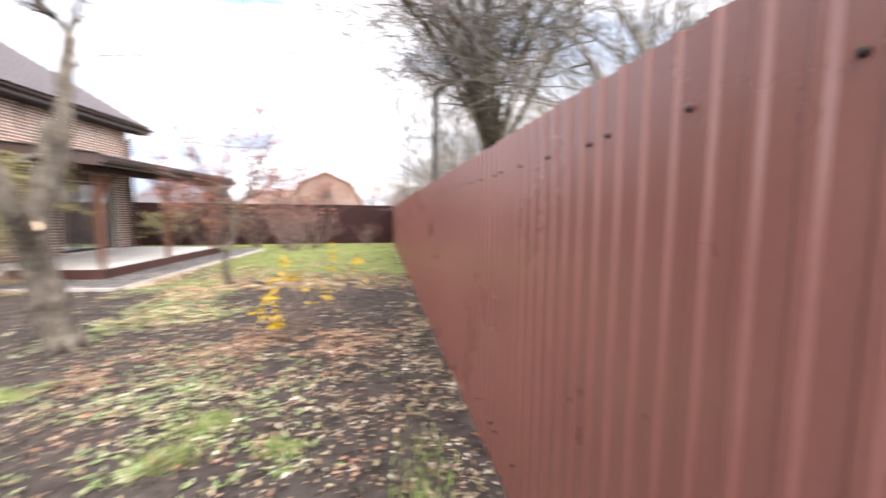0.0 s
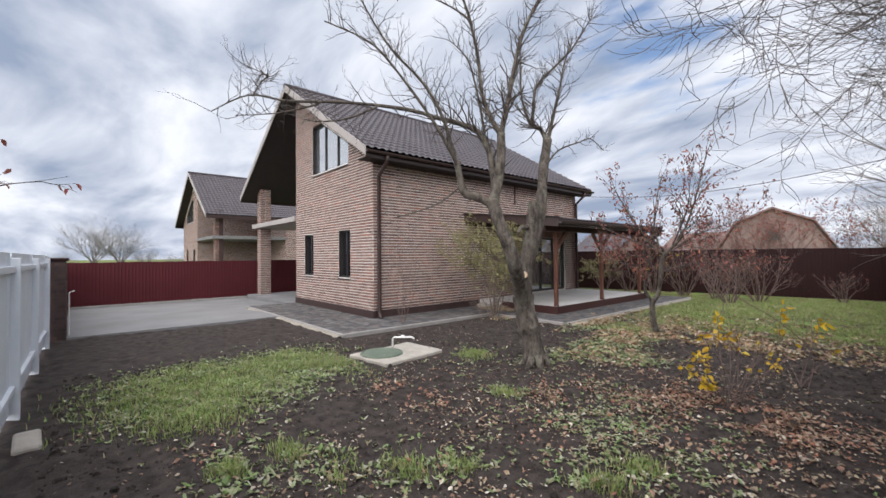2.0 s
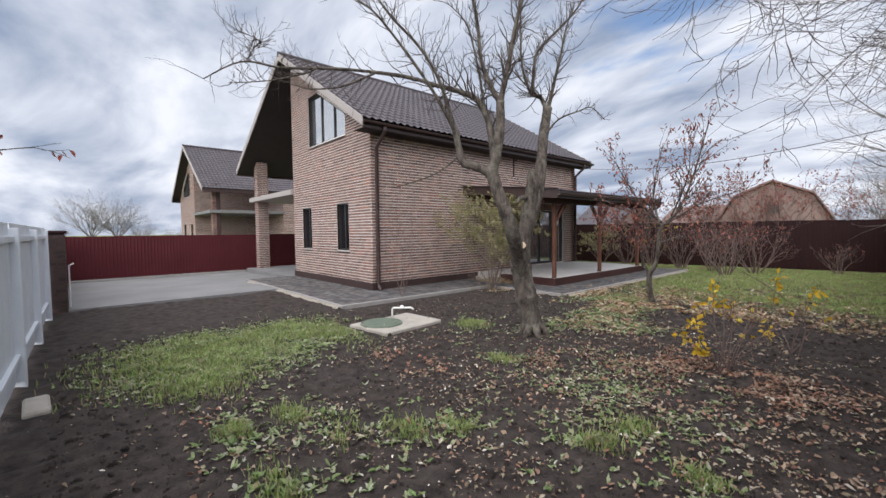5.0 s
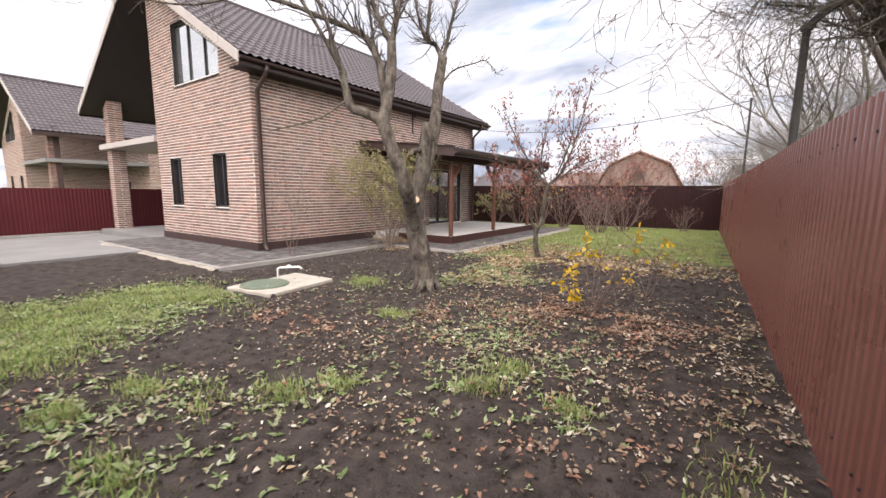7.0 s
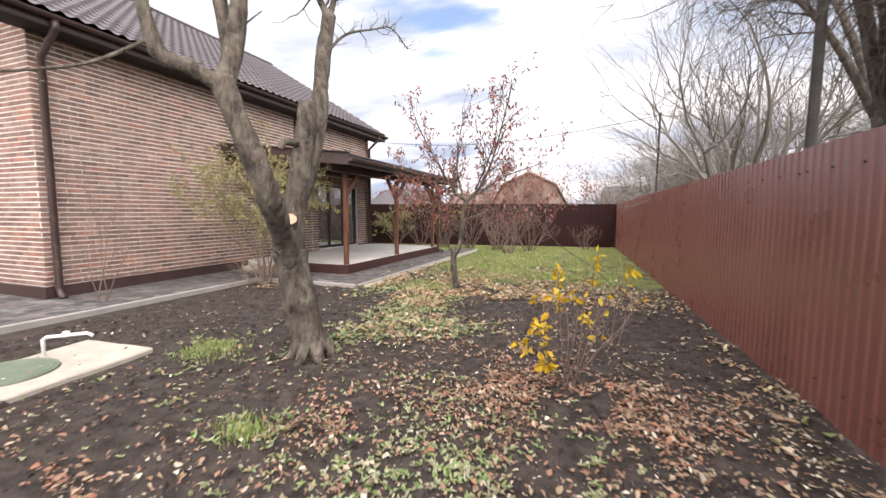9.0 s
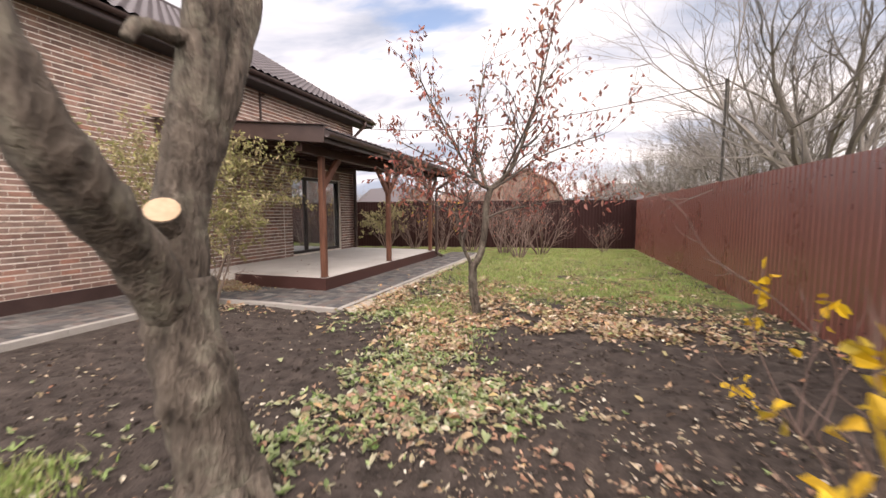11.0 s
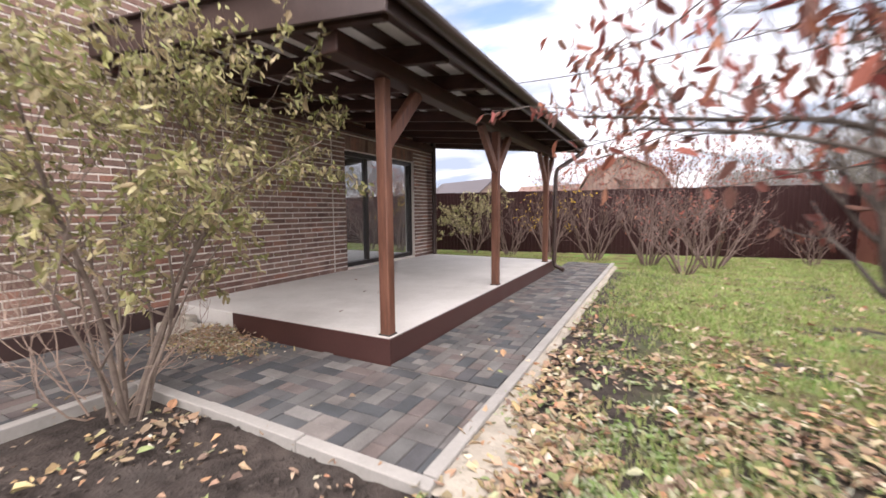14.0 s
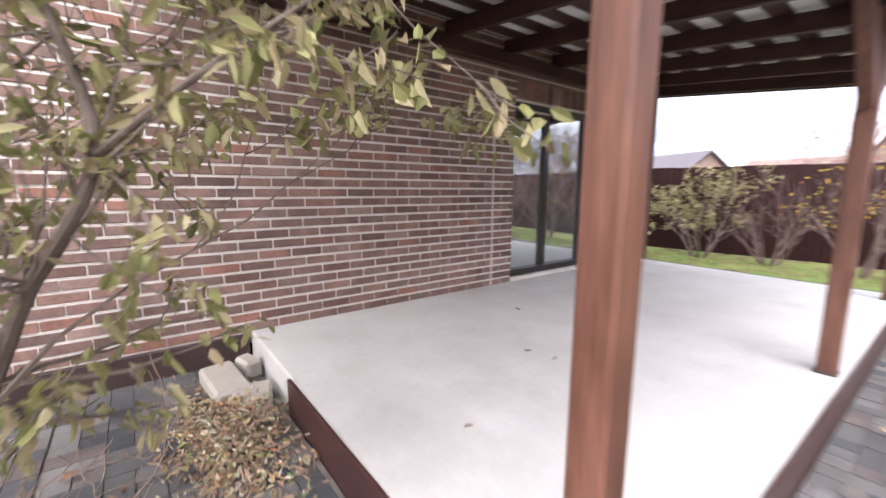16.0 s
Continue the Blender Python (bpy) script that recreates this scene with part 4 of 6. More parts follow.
neighbour.scale = (-1, 1, 1)

M_ORANGE = material("rendered_orange_wall", (0.145, 0.10, 0.086), (0.20, 0.14, 0.12), scale=1, rough=0.9, bump=0.3, stain=(0.22, 0.175, 0.155))
M_PALEW = material("pale_render_wall", (0.42, 0.40, 0.38), (0.52, 0.5, 0.47), scale=0.6, rough=0.9, bump=0.2)
M_REDROOF = material("brown_roof", (0.13, 0.085, 0.075), (0.19, 0.125, 0.11), scale=1.2, rough=0.8, bump=0.3)

# barn wall and roof in close, muted tones: distance haze painted in
M_BARN = material("hazed_red_barn_wall", (0.16, 0.112, 0.098), (0.235, 0.17, 0.152), scale=0.8, rough=0.9, bump=0.3, stain=(0.30, 0.21, 0.18))
M_BARNROOF = material("hazed_barn_roof", (0.165, 0.108, 0.094), (0.22, 0.145, 0.128), scale=1.2, rough=0.85, bump=0.3)


def far_house(cx, cy, w, d, wall_z, ridge_z, mt, rmt, label, turn=0, gambrel=False):
    h = thing("house", label, "house", "far houses")
    h.matrix_world = pose(cx, cy, -0.2, 0, 0, turn)
    prof = [(-w / 2, 0), (w / 2, 0), (w / 2, wall_z)] + ([(w * 0.33, wall_z + (ridge_z - wall_z) * 0.66)] if gambrel else []) + [(0, ridge_z)] + ([(-w * 0.33, wall_z + (ridge_z - wall_z) * 0.66)] if gambrel else []) + [(-w / 2, wall_z)]
    part("wall", Geo().prism(prof, -d / 2, d / 2), mt, h)
    edge = prof[2:]
    r = Geo()
    for (xa, za), (xb, zb) in zip(edge, edge[1:]):
        r.prism([(xa * 1.05, za + 0.02), (xb * 1.05, zb + 0.02), (xb * 1.05, zb + 0.17), (xa * 1.05, za + 0.17)], -d / 2 - 0.35, d / 2 + 0.35)
    part("roof", r, rmt, h)
    for wx in ((0,) if gambrel else (-w * 0.22, w * 0.22)):
        z = wall_z + (ridge_z - wall_z) * (0.35 if gambrel else -0.45)
        win = part("window", Geo().box(wx - 0.55, -d / 2 - 0.06, z - 0.5, wx + 0.55, -d / 2 + 0.05, z + 0.6), rmt if gambrel else M_BARGE, h)
        part("pane", Geo().box(wx - 0.45, -d / 2 - 0.08, z - 0.4, wx + 0.45, -d / 2 - 0.062, z + 0.5), M_POLE, win)
    return h


far_house(1.9, 41, 7.4, 9, 2.2, 5.6, M_BARN, M_BARNROOF, "orange-brown barn-like house with a rounded mansard roof", 8, True)
far_house(-14.5, 44, 8, 9, 1.6, 4.7, M_ORANGE, M_ROOF, "low house with a grey gable roof", 62)
far_house(-7, 56, 8, 10, 1.6, 4.6, M_ORANGE, M_REDROOF, "low house with a brown roof behind the shrubs", 75)
far_house(14, 52, 10, 8, 2.6, 5.0, M_ORANGE, M_ROOF, "low house with a dark roof", 80)
far_house(-22, -11.5, 6, 5, 1.9, 2.3, M_POLE, M_REDROOF, "low dark shed with a brown roof behind the fence", 90)

# ---- poles and cable ----
for (x, y, top, r, label) in ((10.28, 0.40, 3.34, 0.046, "dark steel pole behind the brown-red fence"), (9.98, 7.2, 3.88, 0.03, "slim dark pole carrying the cable")):
    pl = thing("utility_pole", label, "pole", "poles")
    part("shaft", Geo().tube([(x, y, -0.2), (x + 0.02, y, top)], [r, r * 0.85], 10), M_POLE, pl)
    part("cap", Geo().tube([(x + 0.02, y, top), (x + 0.02, y, top + 0.05)], [r * 1.3, r * 1.1], 10), M_POLE, pl)
tagged(part("lamp_arm", Geo().tube([(10.3, 0.4, 3.36), (10.38, 0.36, 3.45), (10.6, 0.2, 3.56)], [0.05, 0.04, 0.025], 8), M_POLE, None, "short dark bent arm on the steel pole"), category="pole arm")
tagged(part("concrete_chunk", Geo().box(-0.24, -0.1, -0.1, 0.24, 0.1, 0.045, pose(4.2, -6.42, 0.0, 0, 2, 4)), M_WELL, None, "flat pale concrete footing beside the white fence", 0.02), category="concrete", group="broken concrete")
cable = Geo()
c0, c1 = Vector((0.45, 10.9, 4.35)), Vector((9.98, 7.2, 3.86))
cable.tube([c0.lerp(c1, i / 20) - Vector((0, 0, 0.35 * math.sin(math.pi * i / 20))) for i in range(21)], 0.009, 5)
tagged(part("overhead_cable", cable, M_GUTTER, None, "thin black overhead cable from the eave to the pole"), category="cable")

# ---- plants ----
M_BARK = material("fruit_tree_bark", (0.028, 0.022, 0.018), (0.145, 0.12, 0.10), scale=14, fine=60, rough=0.95, bump=1.0, stretch=(1.3, 1.3, 0.35), stain=(0.21, 0.20, 0.16), spread=0.42, bump_dist=0.06)
M_TWIG = material("grey_twigs", (0.05, 0.04, 0.036), (0.10, 0.083, 0.073), scale=4, rough=0.9, bump=0.3)
# far twigs take a lighter grey that stands in for haze
M_FTWIG_HAZED = material("hazed_far_tree_twigs", (0.11, 0.10, 0.092), (0.19, 0.175, 0.162), scale=2, rough=0.95, bump=0.2)
M_DRYTW = material("dry_shrub_twigs", (0.20, 0.145, 0.115), (0.34, 0.26, 0.215), scale=4, rough=0.9, bump=0.2)
M_BUSHTW = material("bush_bark", (0.10, 0.075, 0.062), (0.20, 0.16, 0.135), scale=9, rough=0.9, bump=0.4)
M_SHRUB = material("brown_shrub_twigs", (0.095, 0.066, 0.058), (0.175, 0.125, 0.11), scale=4, rough=0.9, bump=0.2)
M_CUT = material("sawn_wood", (0.36, 0.25, 0.165), (0.50, 0.38, 0.27), scale=9, rough=0.8, bump=0.2)
M_LRED = palette("red_autumn_leaf", [(0.22, 0.06, 0.055), (0.28, 0.10, 0.065), (0.13, 0.052, 0.048), (0.33, 0.15, 0.09), (0.34, 0.10, 0.085), (0.30, 0.14, 0.12), (0.16, 0.08, 0.065), (0.24, 0.13, 0.10)], rough=0.6, bump=0.1, trans=0.3)
M_LOLIVE = palette("olive_leaf", [(0.25, 0.25, 0.10), (0.35, 0.32, 0.15), (0.20, 0.205, 0.085), (0.47, 0.42, 0.25), (0.30, 0.26, 0.14), (0.37, 0.29, 0.18), (0.23, 0.25, 0.095)], rough=0.55, bump=0.1, trans=0.3)
M_LYEL = palette("yellow_leaf", [(0.62, 0.40, 0.02), (0.66, 0.47, 0.03), (0.55, 0.34, 0.03), (0.60, 0.46, 0.07)], rough=0.5, bump=0.1, trans=0.35)
M_LITTER = palette("leaf_litter", [(0.25, 0.18, 0.12), (0.40, 0.34, 0.25), (0.20, 0.125, 0.085), (0.33, 0.29, 0.20), (0.62, 0.58, 0.50), (0.17, 0.10, 0.07), (0.30, 0.215, 0.14), (0.22, 0.19, 0.12)], rough=0.8, bump=0.2)
M_LITTER_R = palette("brown_leaf_litter", [(0.23, 0.13, 0.09), (0.29, 0.18, 0.125), (0.17, 0.09, 0.068), (0.33, 0.23, 0.16), (0.40, 0.32, 0.24), (0.20, 0.13, 0.10), (0.30, 0.14, 0.09)], rough=0.8, bump=0.2)
M_LITTER_Y = palette("yellow_leaf_litter", [(0.34, 0.25, 0.16), (0.27, 0.165, 0.11), (0.41, 0.33, 0.25), (0.19, 0.125, 0.095), (0.25, 0.21, 0.13), (0.35, 0.22, 0.15), (0.14, 0.095, 0.08), (0.30, 0.27, 0.14), (0.35, 0.17, 0.105), (0.42, 0.34, 0.17), (0.52, 0.45, 0.38), (0.20, 0.26, 0.10), (0.30, 0.19, 0.14)], rough=0.8, bump=0.2)
M_GRASS = palette("grass_blade", [(0.20, 0.30, 0.075), (0.26, 0.36, 0.11), (0.33, 0.37, 0.15), (0.15, 0.24, 0.055), (0.40, 0.36, 0.23), (0.23, 0.33, 0.085), (0.34, 0.30, 0.16)], rough=0.6, bump=0.0, trans=0.3)
M_WEED = palette("weed_leaf", [(0.18, 0.26, 0.09), (0.29, 0.34, 0.19), (0.13, 0.22, 0.06), (0.37, 0.36, 0.25), (0.20, 0.29, 0.09), (0.44, 0.44, 0.36), (0.28, 0.25, 0.14)], rough=0.6, bump=0.1, trans=0.2)
M_CLOD = material("soil_clod", (0.014, 0.0114, 0.0105), (0.080, 0.066, 0.060), scale=12, fine=70, rough=0.95, bump=0.8, spec=0.15)


def leaf(g, p, d, up, ln, wd):
    """A small folded leaf of four corners about a midrib."""
    side = d.cross(up)
    side = side.normalized() if side.length > 1e-4 else d.orthogonal().normalized()
    n = side.cross(d)
    h = [(p.x * 131.7 + p.y * 71.3 + p.z * 17.9) * (1 + 0.37 * j) % 1.0 for j in range(7)]
    curl = (0.5 - h[0]) * 0.7
    k = len(g.v)
    for j, (f, w) in enumerate(((0.0, 0.0), (0.28, 0.42), (0.68, 0.36), (1.0, 0.0), (0.68, -0.36), (0.28, -0.42))):
        f, w = f * (0.8 + 0.4 * h[j + 1]), w * (0.55 + 0.8 * h[6 - j])
        g.v.append(tuple(p + d * ln * f + side * wd * w + n * (abs(w) * wd * (0.2 + 0.9 * h[6]) + curl * ln * f * f)))
    g.f += [(k, k + 1, k + 2, k + 3), (k, k + 3, k + 4, k + 5)]


def rand_dir(rnd):
    v = Vector((rnd.gauss(0, 1), rnd.gauss(0, 1), rnd.gauss(0, 1)))
    return v.normalized()


def grow(g, p, d, ln, r, depth, rnd, kids=3, wander=0.25, lift=0.15, tips=None, sides=5, shrink=0.62, taper=0.55):
    """A limb of four lengths with smaller limbs along it."""
    pts, rad = [p.copy()], [r]
    q, dd = p.copy(), d.copy()
    for i in range(4):
        dd = (dd + rand_dir(rnd) * wander + Vector((0, 0, lift))).normalized()
        q = q + dd * ln / 4
        pts.append(q.copy())
        rad.append(r * (1 - (1 - taper) * (i + 1) / 4))
    g.tube(pts, rad, max(3, sides), cap=False)
    if tips is not None and depth <= 1:
        tips += [(pts[i], (pts[i] - pts[i - 1]).normalized()) for i in (2, 3, 4)]
    if depth > 0:
        for k in range(kids):
            i = rnd.choice((2, 3, 4)) if k else 4
            t = (pts[i] - pts[i - 1]).normalized()
            nd = (t + rand_dir(rnd) * (0.75 if k else 0.35)).normalized()
            grow(g, pts[i], nd, ln * shrink * rnd.uniform(0.8, 1.2), max(rad[i] * (0.7 if k else 0.9), 0.0028), depth - 1, rnd, kids, wander, lift, tips, max(3, sides - 1), shrink, taper)


def limb(g, pts, r0, r1, rnd, sides=10, knobs=0.12):
    """A crooked limb through a few bends, rounded between them."""
    pts = [Vector(p) for p in pts]
    out = []
    for i in range(len(pts) - 1):
        p0, p1, p2, p3 = pts[max(i - 1, 0)], pts[i], pts[i + 1], pts[min(i + 2, len(pts) - 1)]
        for k in range(8 if r0 > 0.1 else 6):
            t = k / (8 if r0 > 0.1 else 6)
            out.append(0.5 * ((2 * p1) + (p2 - p0) * t + (2 * p0 - 5 * p1 + 4 * p2 - p3) * t * t + (3 * p1 - p0 - 3 * p2 + p3) * t ** 3))
    out.append(pts[-1])
    n = len(out)
    rad = [(r0 + (r1 - r0) * (i / (n - 1)) ** 0.8) * (1 + knobs * rnd.uniform(-1, 1)) for i in range(n)]
    base = len(g.v)
    g.tube(out, rad, sides)
    if r0 > 0.05:
        for i in range(n):
            for k in range(sides):
                v = Vector(g.v[base + i * sides + k])
                f = 1 + 0.16 * noise.fractal((v.x * 9, v.y * 9, v.z * 3.5), 1.0, 2.0, 3)
                g.v[base + i * sides + k] = tuple(out[i] + (v - out[i]) * f)
    return out, rad


def old_fruit_tree():
    rnd = random.Random(5)
    tree = thing("fruit_tree", "bare old fruit tree with a crooked forked trunk in the soil", "tree")
    right, fwd = Vector((0.637, 0.77, 0)), Vector((-0.77, 0.637, 0))
    foot = Vector((5.85, -0.53, 0))

    def at(u, z, w=0.0):
        return foot + right * u + fwd * w + Vector((0, 0, z))
    trunk = Geo()
    trunk.smooth = True
    limb(trunk, [at(-0.02, -0.15, 0.04), at(-0.05, 0.1, 0.05), at(-0.1, 0.42, 0.09), at(-0.16, 0.76, 0.13), at(-0.2, 1.1, 0.18)], 0.18, 0.165, rnd, 28, 0.04)
    part("trunk", trunk, M_BARK, tree, "rough grey-brown bark")
    low = Geo()
    low.smooth = True
    for k in range(7):
        a = k * 0.9 + 0.3
        out_d = Vector((math.cos(a), math.sin(a), 0))
        low.tube([at(-0.04, 0.16) + out_d * 0.12, at(-0.04, 0.03) + out_d * 0.2, at(-0.04, -0.06) + out_d * 0.3], [0.08, 0.055, 0.03], 8)
    part("root_flare", low, M_BARK, tree)

    def bough(pts, r0, r1, spurs, reach):
        """A limb through (across, height, away) points, with short spur twigs on the thin ones."""
        g = Geo()
        g.smooth = True
        out, rad = limb(g, [at(*p) for p in pts], r0, r1, rnd, 16 if r0 > 0.08 else 9, 0.07)
        lb = part("limb", g, M_BARK, tree)
        if spurs:
            tw = Geo()
            for i in range(3, len(out)):
                t = (out[i] - out[i - 1]).normalized()
                for _ in range(spurs):
                    d = (t * 0.55 + rand_dir(rnd) * 0.8 + Vector((0, 0, 0.25))).normalized()
                    grow(tw, out[i].lerp(out[i - 1], rnd.random()), d, reach * rnd.uniform(0.45, 1.25), max(rad[i] * 0.32, 0.006), 1 + (rnd.random() < 0.45), rnd, 2, 0.32, 0.08, None, 4, 0.6)
            tagged(part("twig_spray", tw, M_TWIG, lb), kind="stuff")

    bough([(-0.19, 0.9, 0.14), (-0.3, 1.25, -0.08), (-0.42, 1.52, -0.4), (-0.52, 1.78, -0.55), (-0.68, 2.2, -0.55), (-0.8, 2.58, -0.5)], 0.115, 0.09, 0, 0)
    bough([(-0.78, 2.52, -0.5), (-1.01, 2.63, -0.5), (-1.2, 2.69, -0.5), (-1.26, 2.89, -0.5), (-1.31, 3.16, -0.5)], 0.07, 0.05, 0, 0)
    bough([(-1.31, 3.14, -0.5), (-1.54, 3.87, -0.5), (-1.82, 4.33, -0.55), (-2.23, 4.75, -0.6), (-2.48, 5.12, -0.6), (-2.77, 5.64, -0.6)], 0.032, 0.009, 2, 0.34)
    bough([(-1.31, 3.12, -0.5), (-1.65, 3.68, -0.7), (-2.21, 4.43, -0.8), (-2.56, 4.75, -0.9), (-3.16, 5.03, -0.9)], 0.03, 0.008, 2, 0.34)
    bough([(-0.79, 2.54, -0.48), (-0.69, 2.89, -0.45), (-0.64, 3.28, -0.45), (-0.64, 3.6, -0.45)], 0.085, 0.06, 0, 0)
    bough([(-0.73, 2.77, -0.42), (-0.79, 3.32, -0.3), (-0.95, 3.66, -0.25), (-1.21, 3.82, -0.2), (-1.56, 3.91, -0.2), (-2.06, 4.05, -0.2), (-2.99, 4.16, -0.2), (-3.9, 4.18, -0.2), (-4.51, 4.27, -0.2), (-5.08, 4.02, -0.2)], 0.065, 0.008, 1, 0.4)
    bough([(-2.52, 4.1, -0.2), (-2.99, 3.89, -0.25), (-3.41, 3.83, -0.3), (-3.7, 3.88, -0.3)], 0.02, 0.006, 1, 0.3)
    bough([(-3.43, 4.15, -0.2), (-3.59, 4.09, -0.2), (-4.12, 3.97, -0.25), (-4.67, 3.92, -0.3)], 0.018, 0.005, 2, 0.3)
    bough([(-4.45, 4.25, -0.2), (-4.33, 4.51, -0.15), (-4.27, 4.62, -0.1), (-4.64, 4.8, -0.1)], 0.014, 0.005, 2, 0.3)
    bough([(-0.64, 3.57, -0.45), (-0.79, 3.87, -0.4), (-0.91, 4.25, -0.35), (-0.96, 4.83, -0.3), (-1.07, 5.38, -0.3), (-1.22, 5.91, -0.3), (-1.26, 6.46, -0.3)], 0.045, 0.012, 2, 0.28)
    bough([(-1.07, 5.36, -0.3), (-1.19, 5.5, -0.3), (-1.61, 5.73, -0.3), (-2.22, 5.92, -0.3)], 0.02, 0.007, 1, 0.25)
    bough([(-0.64, 3.57, -0.45), (-0.59, 3.86, -0.5), (-0.53, 4.1, -0.5), (-0.42, 4.66, -0.5), (-0.31, 5.07, -0.5), (-0.15, 5.43, -0.5), (0.06, 5.76, -0.5), (0.21, 6.06, -0.5)], 0.046, 0.018, 2, 0.32)
    bough([(-0.85, 3.45, -0.3), (-0.91, 4.13, -0.1), (-1.08, 4.91, 0.0), (-1.36, 5.29, 0.1)], 0.026, 0.007, 2, 0.32)
    bough([(-0.19, 0.95, 0.16), (-0.17, 1.4, 0.2), (-0.1, 1.75, 0.2), (-0.06, 2.0, 0.2), (0.0, 2.42, 0.21), (0.02, 2.66, 0.22)], 0.135, 0.095, 0, 0)
    bough([(-0.16, 1.3, 0.24), (-0.06, 1.7, 0.26), (0.05, 2.04, 0.28), (0.18, 2.5, 0.4), (0.23, 2.89, 0.5), (0.31, 3.33, 0.65), (0.42, 3.86, 0.78)], 0.1, 0.08, 0, 0)
    bough([(0.42, 3.8, 0.78), (0.31, 4.08, 0.85), (0.14, 4.15, 0.85), (-0.02, 4.64, 0.85), (-0.04, 5.2, 0.85), (-0.04, 5.6, 0.85)], 0.045, 0.01, 2, 0.36)
    bough([(0.17, 4.12, 0.85), (0.2, 4.62, 0.85), (0.28, 4.9, 0.85), (0.64, 5.27, 0.85), (0.93, 5.58, 0.85), (1.19, 5.98, 0.85), (1.3, 6.16, 0.85)], 0.035, 0.009, 2, 0.34)
    bough([(0.43, 3.82, 0.78), (0.54, 4.29, 0.8), (0.67, 4.82, 0.8), (0.74, 5.19, 0.8), (0.86, 5.58, 0.8)], 0.04, 0.01, 2, 0.3)
    bough([(0.3, 3.3, 0.6), (0.57, 3.62, 0.65), (0.94, 3.77, 0.65), (1.17, 3.83, 0.65), (1.4, 3.62, 0.65)], 0.02, 0.006, 1, 0.16)
    bough([(0.3, 4.07, 0.8), (0.13, 4.13, 0.7), (-0.24, 4.45, 0.6), (-0.46, 4.68, 0.5)], 0.022, 0.007, 2, 0.3)
    bough([(-1.25, 2.8, -0.5), (-1.58, 2.54, -0.6), (-1.87, 2.41, -0.7), (-2.21, 2.3, -0.8)], 0.016, 0.008, 0, 0)
    bough([(-0.04, 2.24, 0.22), (-0.16, 2.22, 0.1), (-0.26, 2.2, 0.0), (-0.3, 2.12, -0.04)], 0.05, 0.025, 0, 0)
    cut = at(-0.2, 1.3, 0.2)
    d = Vector((0.52, -0.55, 0.65)).normalized()
    part("stub", Geo().tube([cut, cut + d * 0.22], [0.1, 0.075], 16), M_BARK, tree)
    part("sawn_face", Geo().tube([cut + d * 0.22, cut + d * 0.226], [0.07, 0.07], 16), M_CUT, tree, "pale freshly sawn face")
    return tree


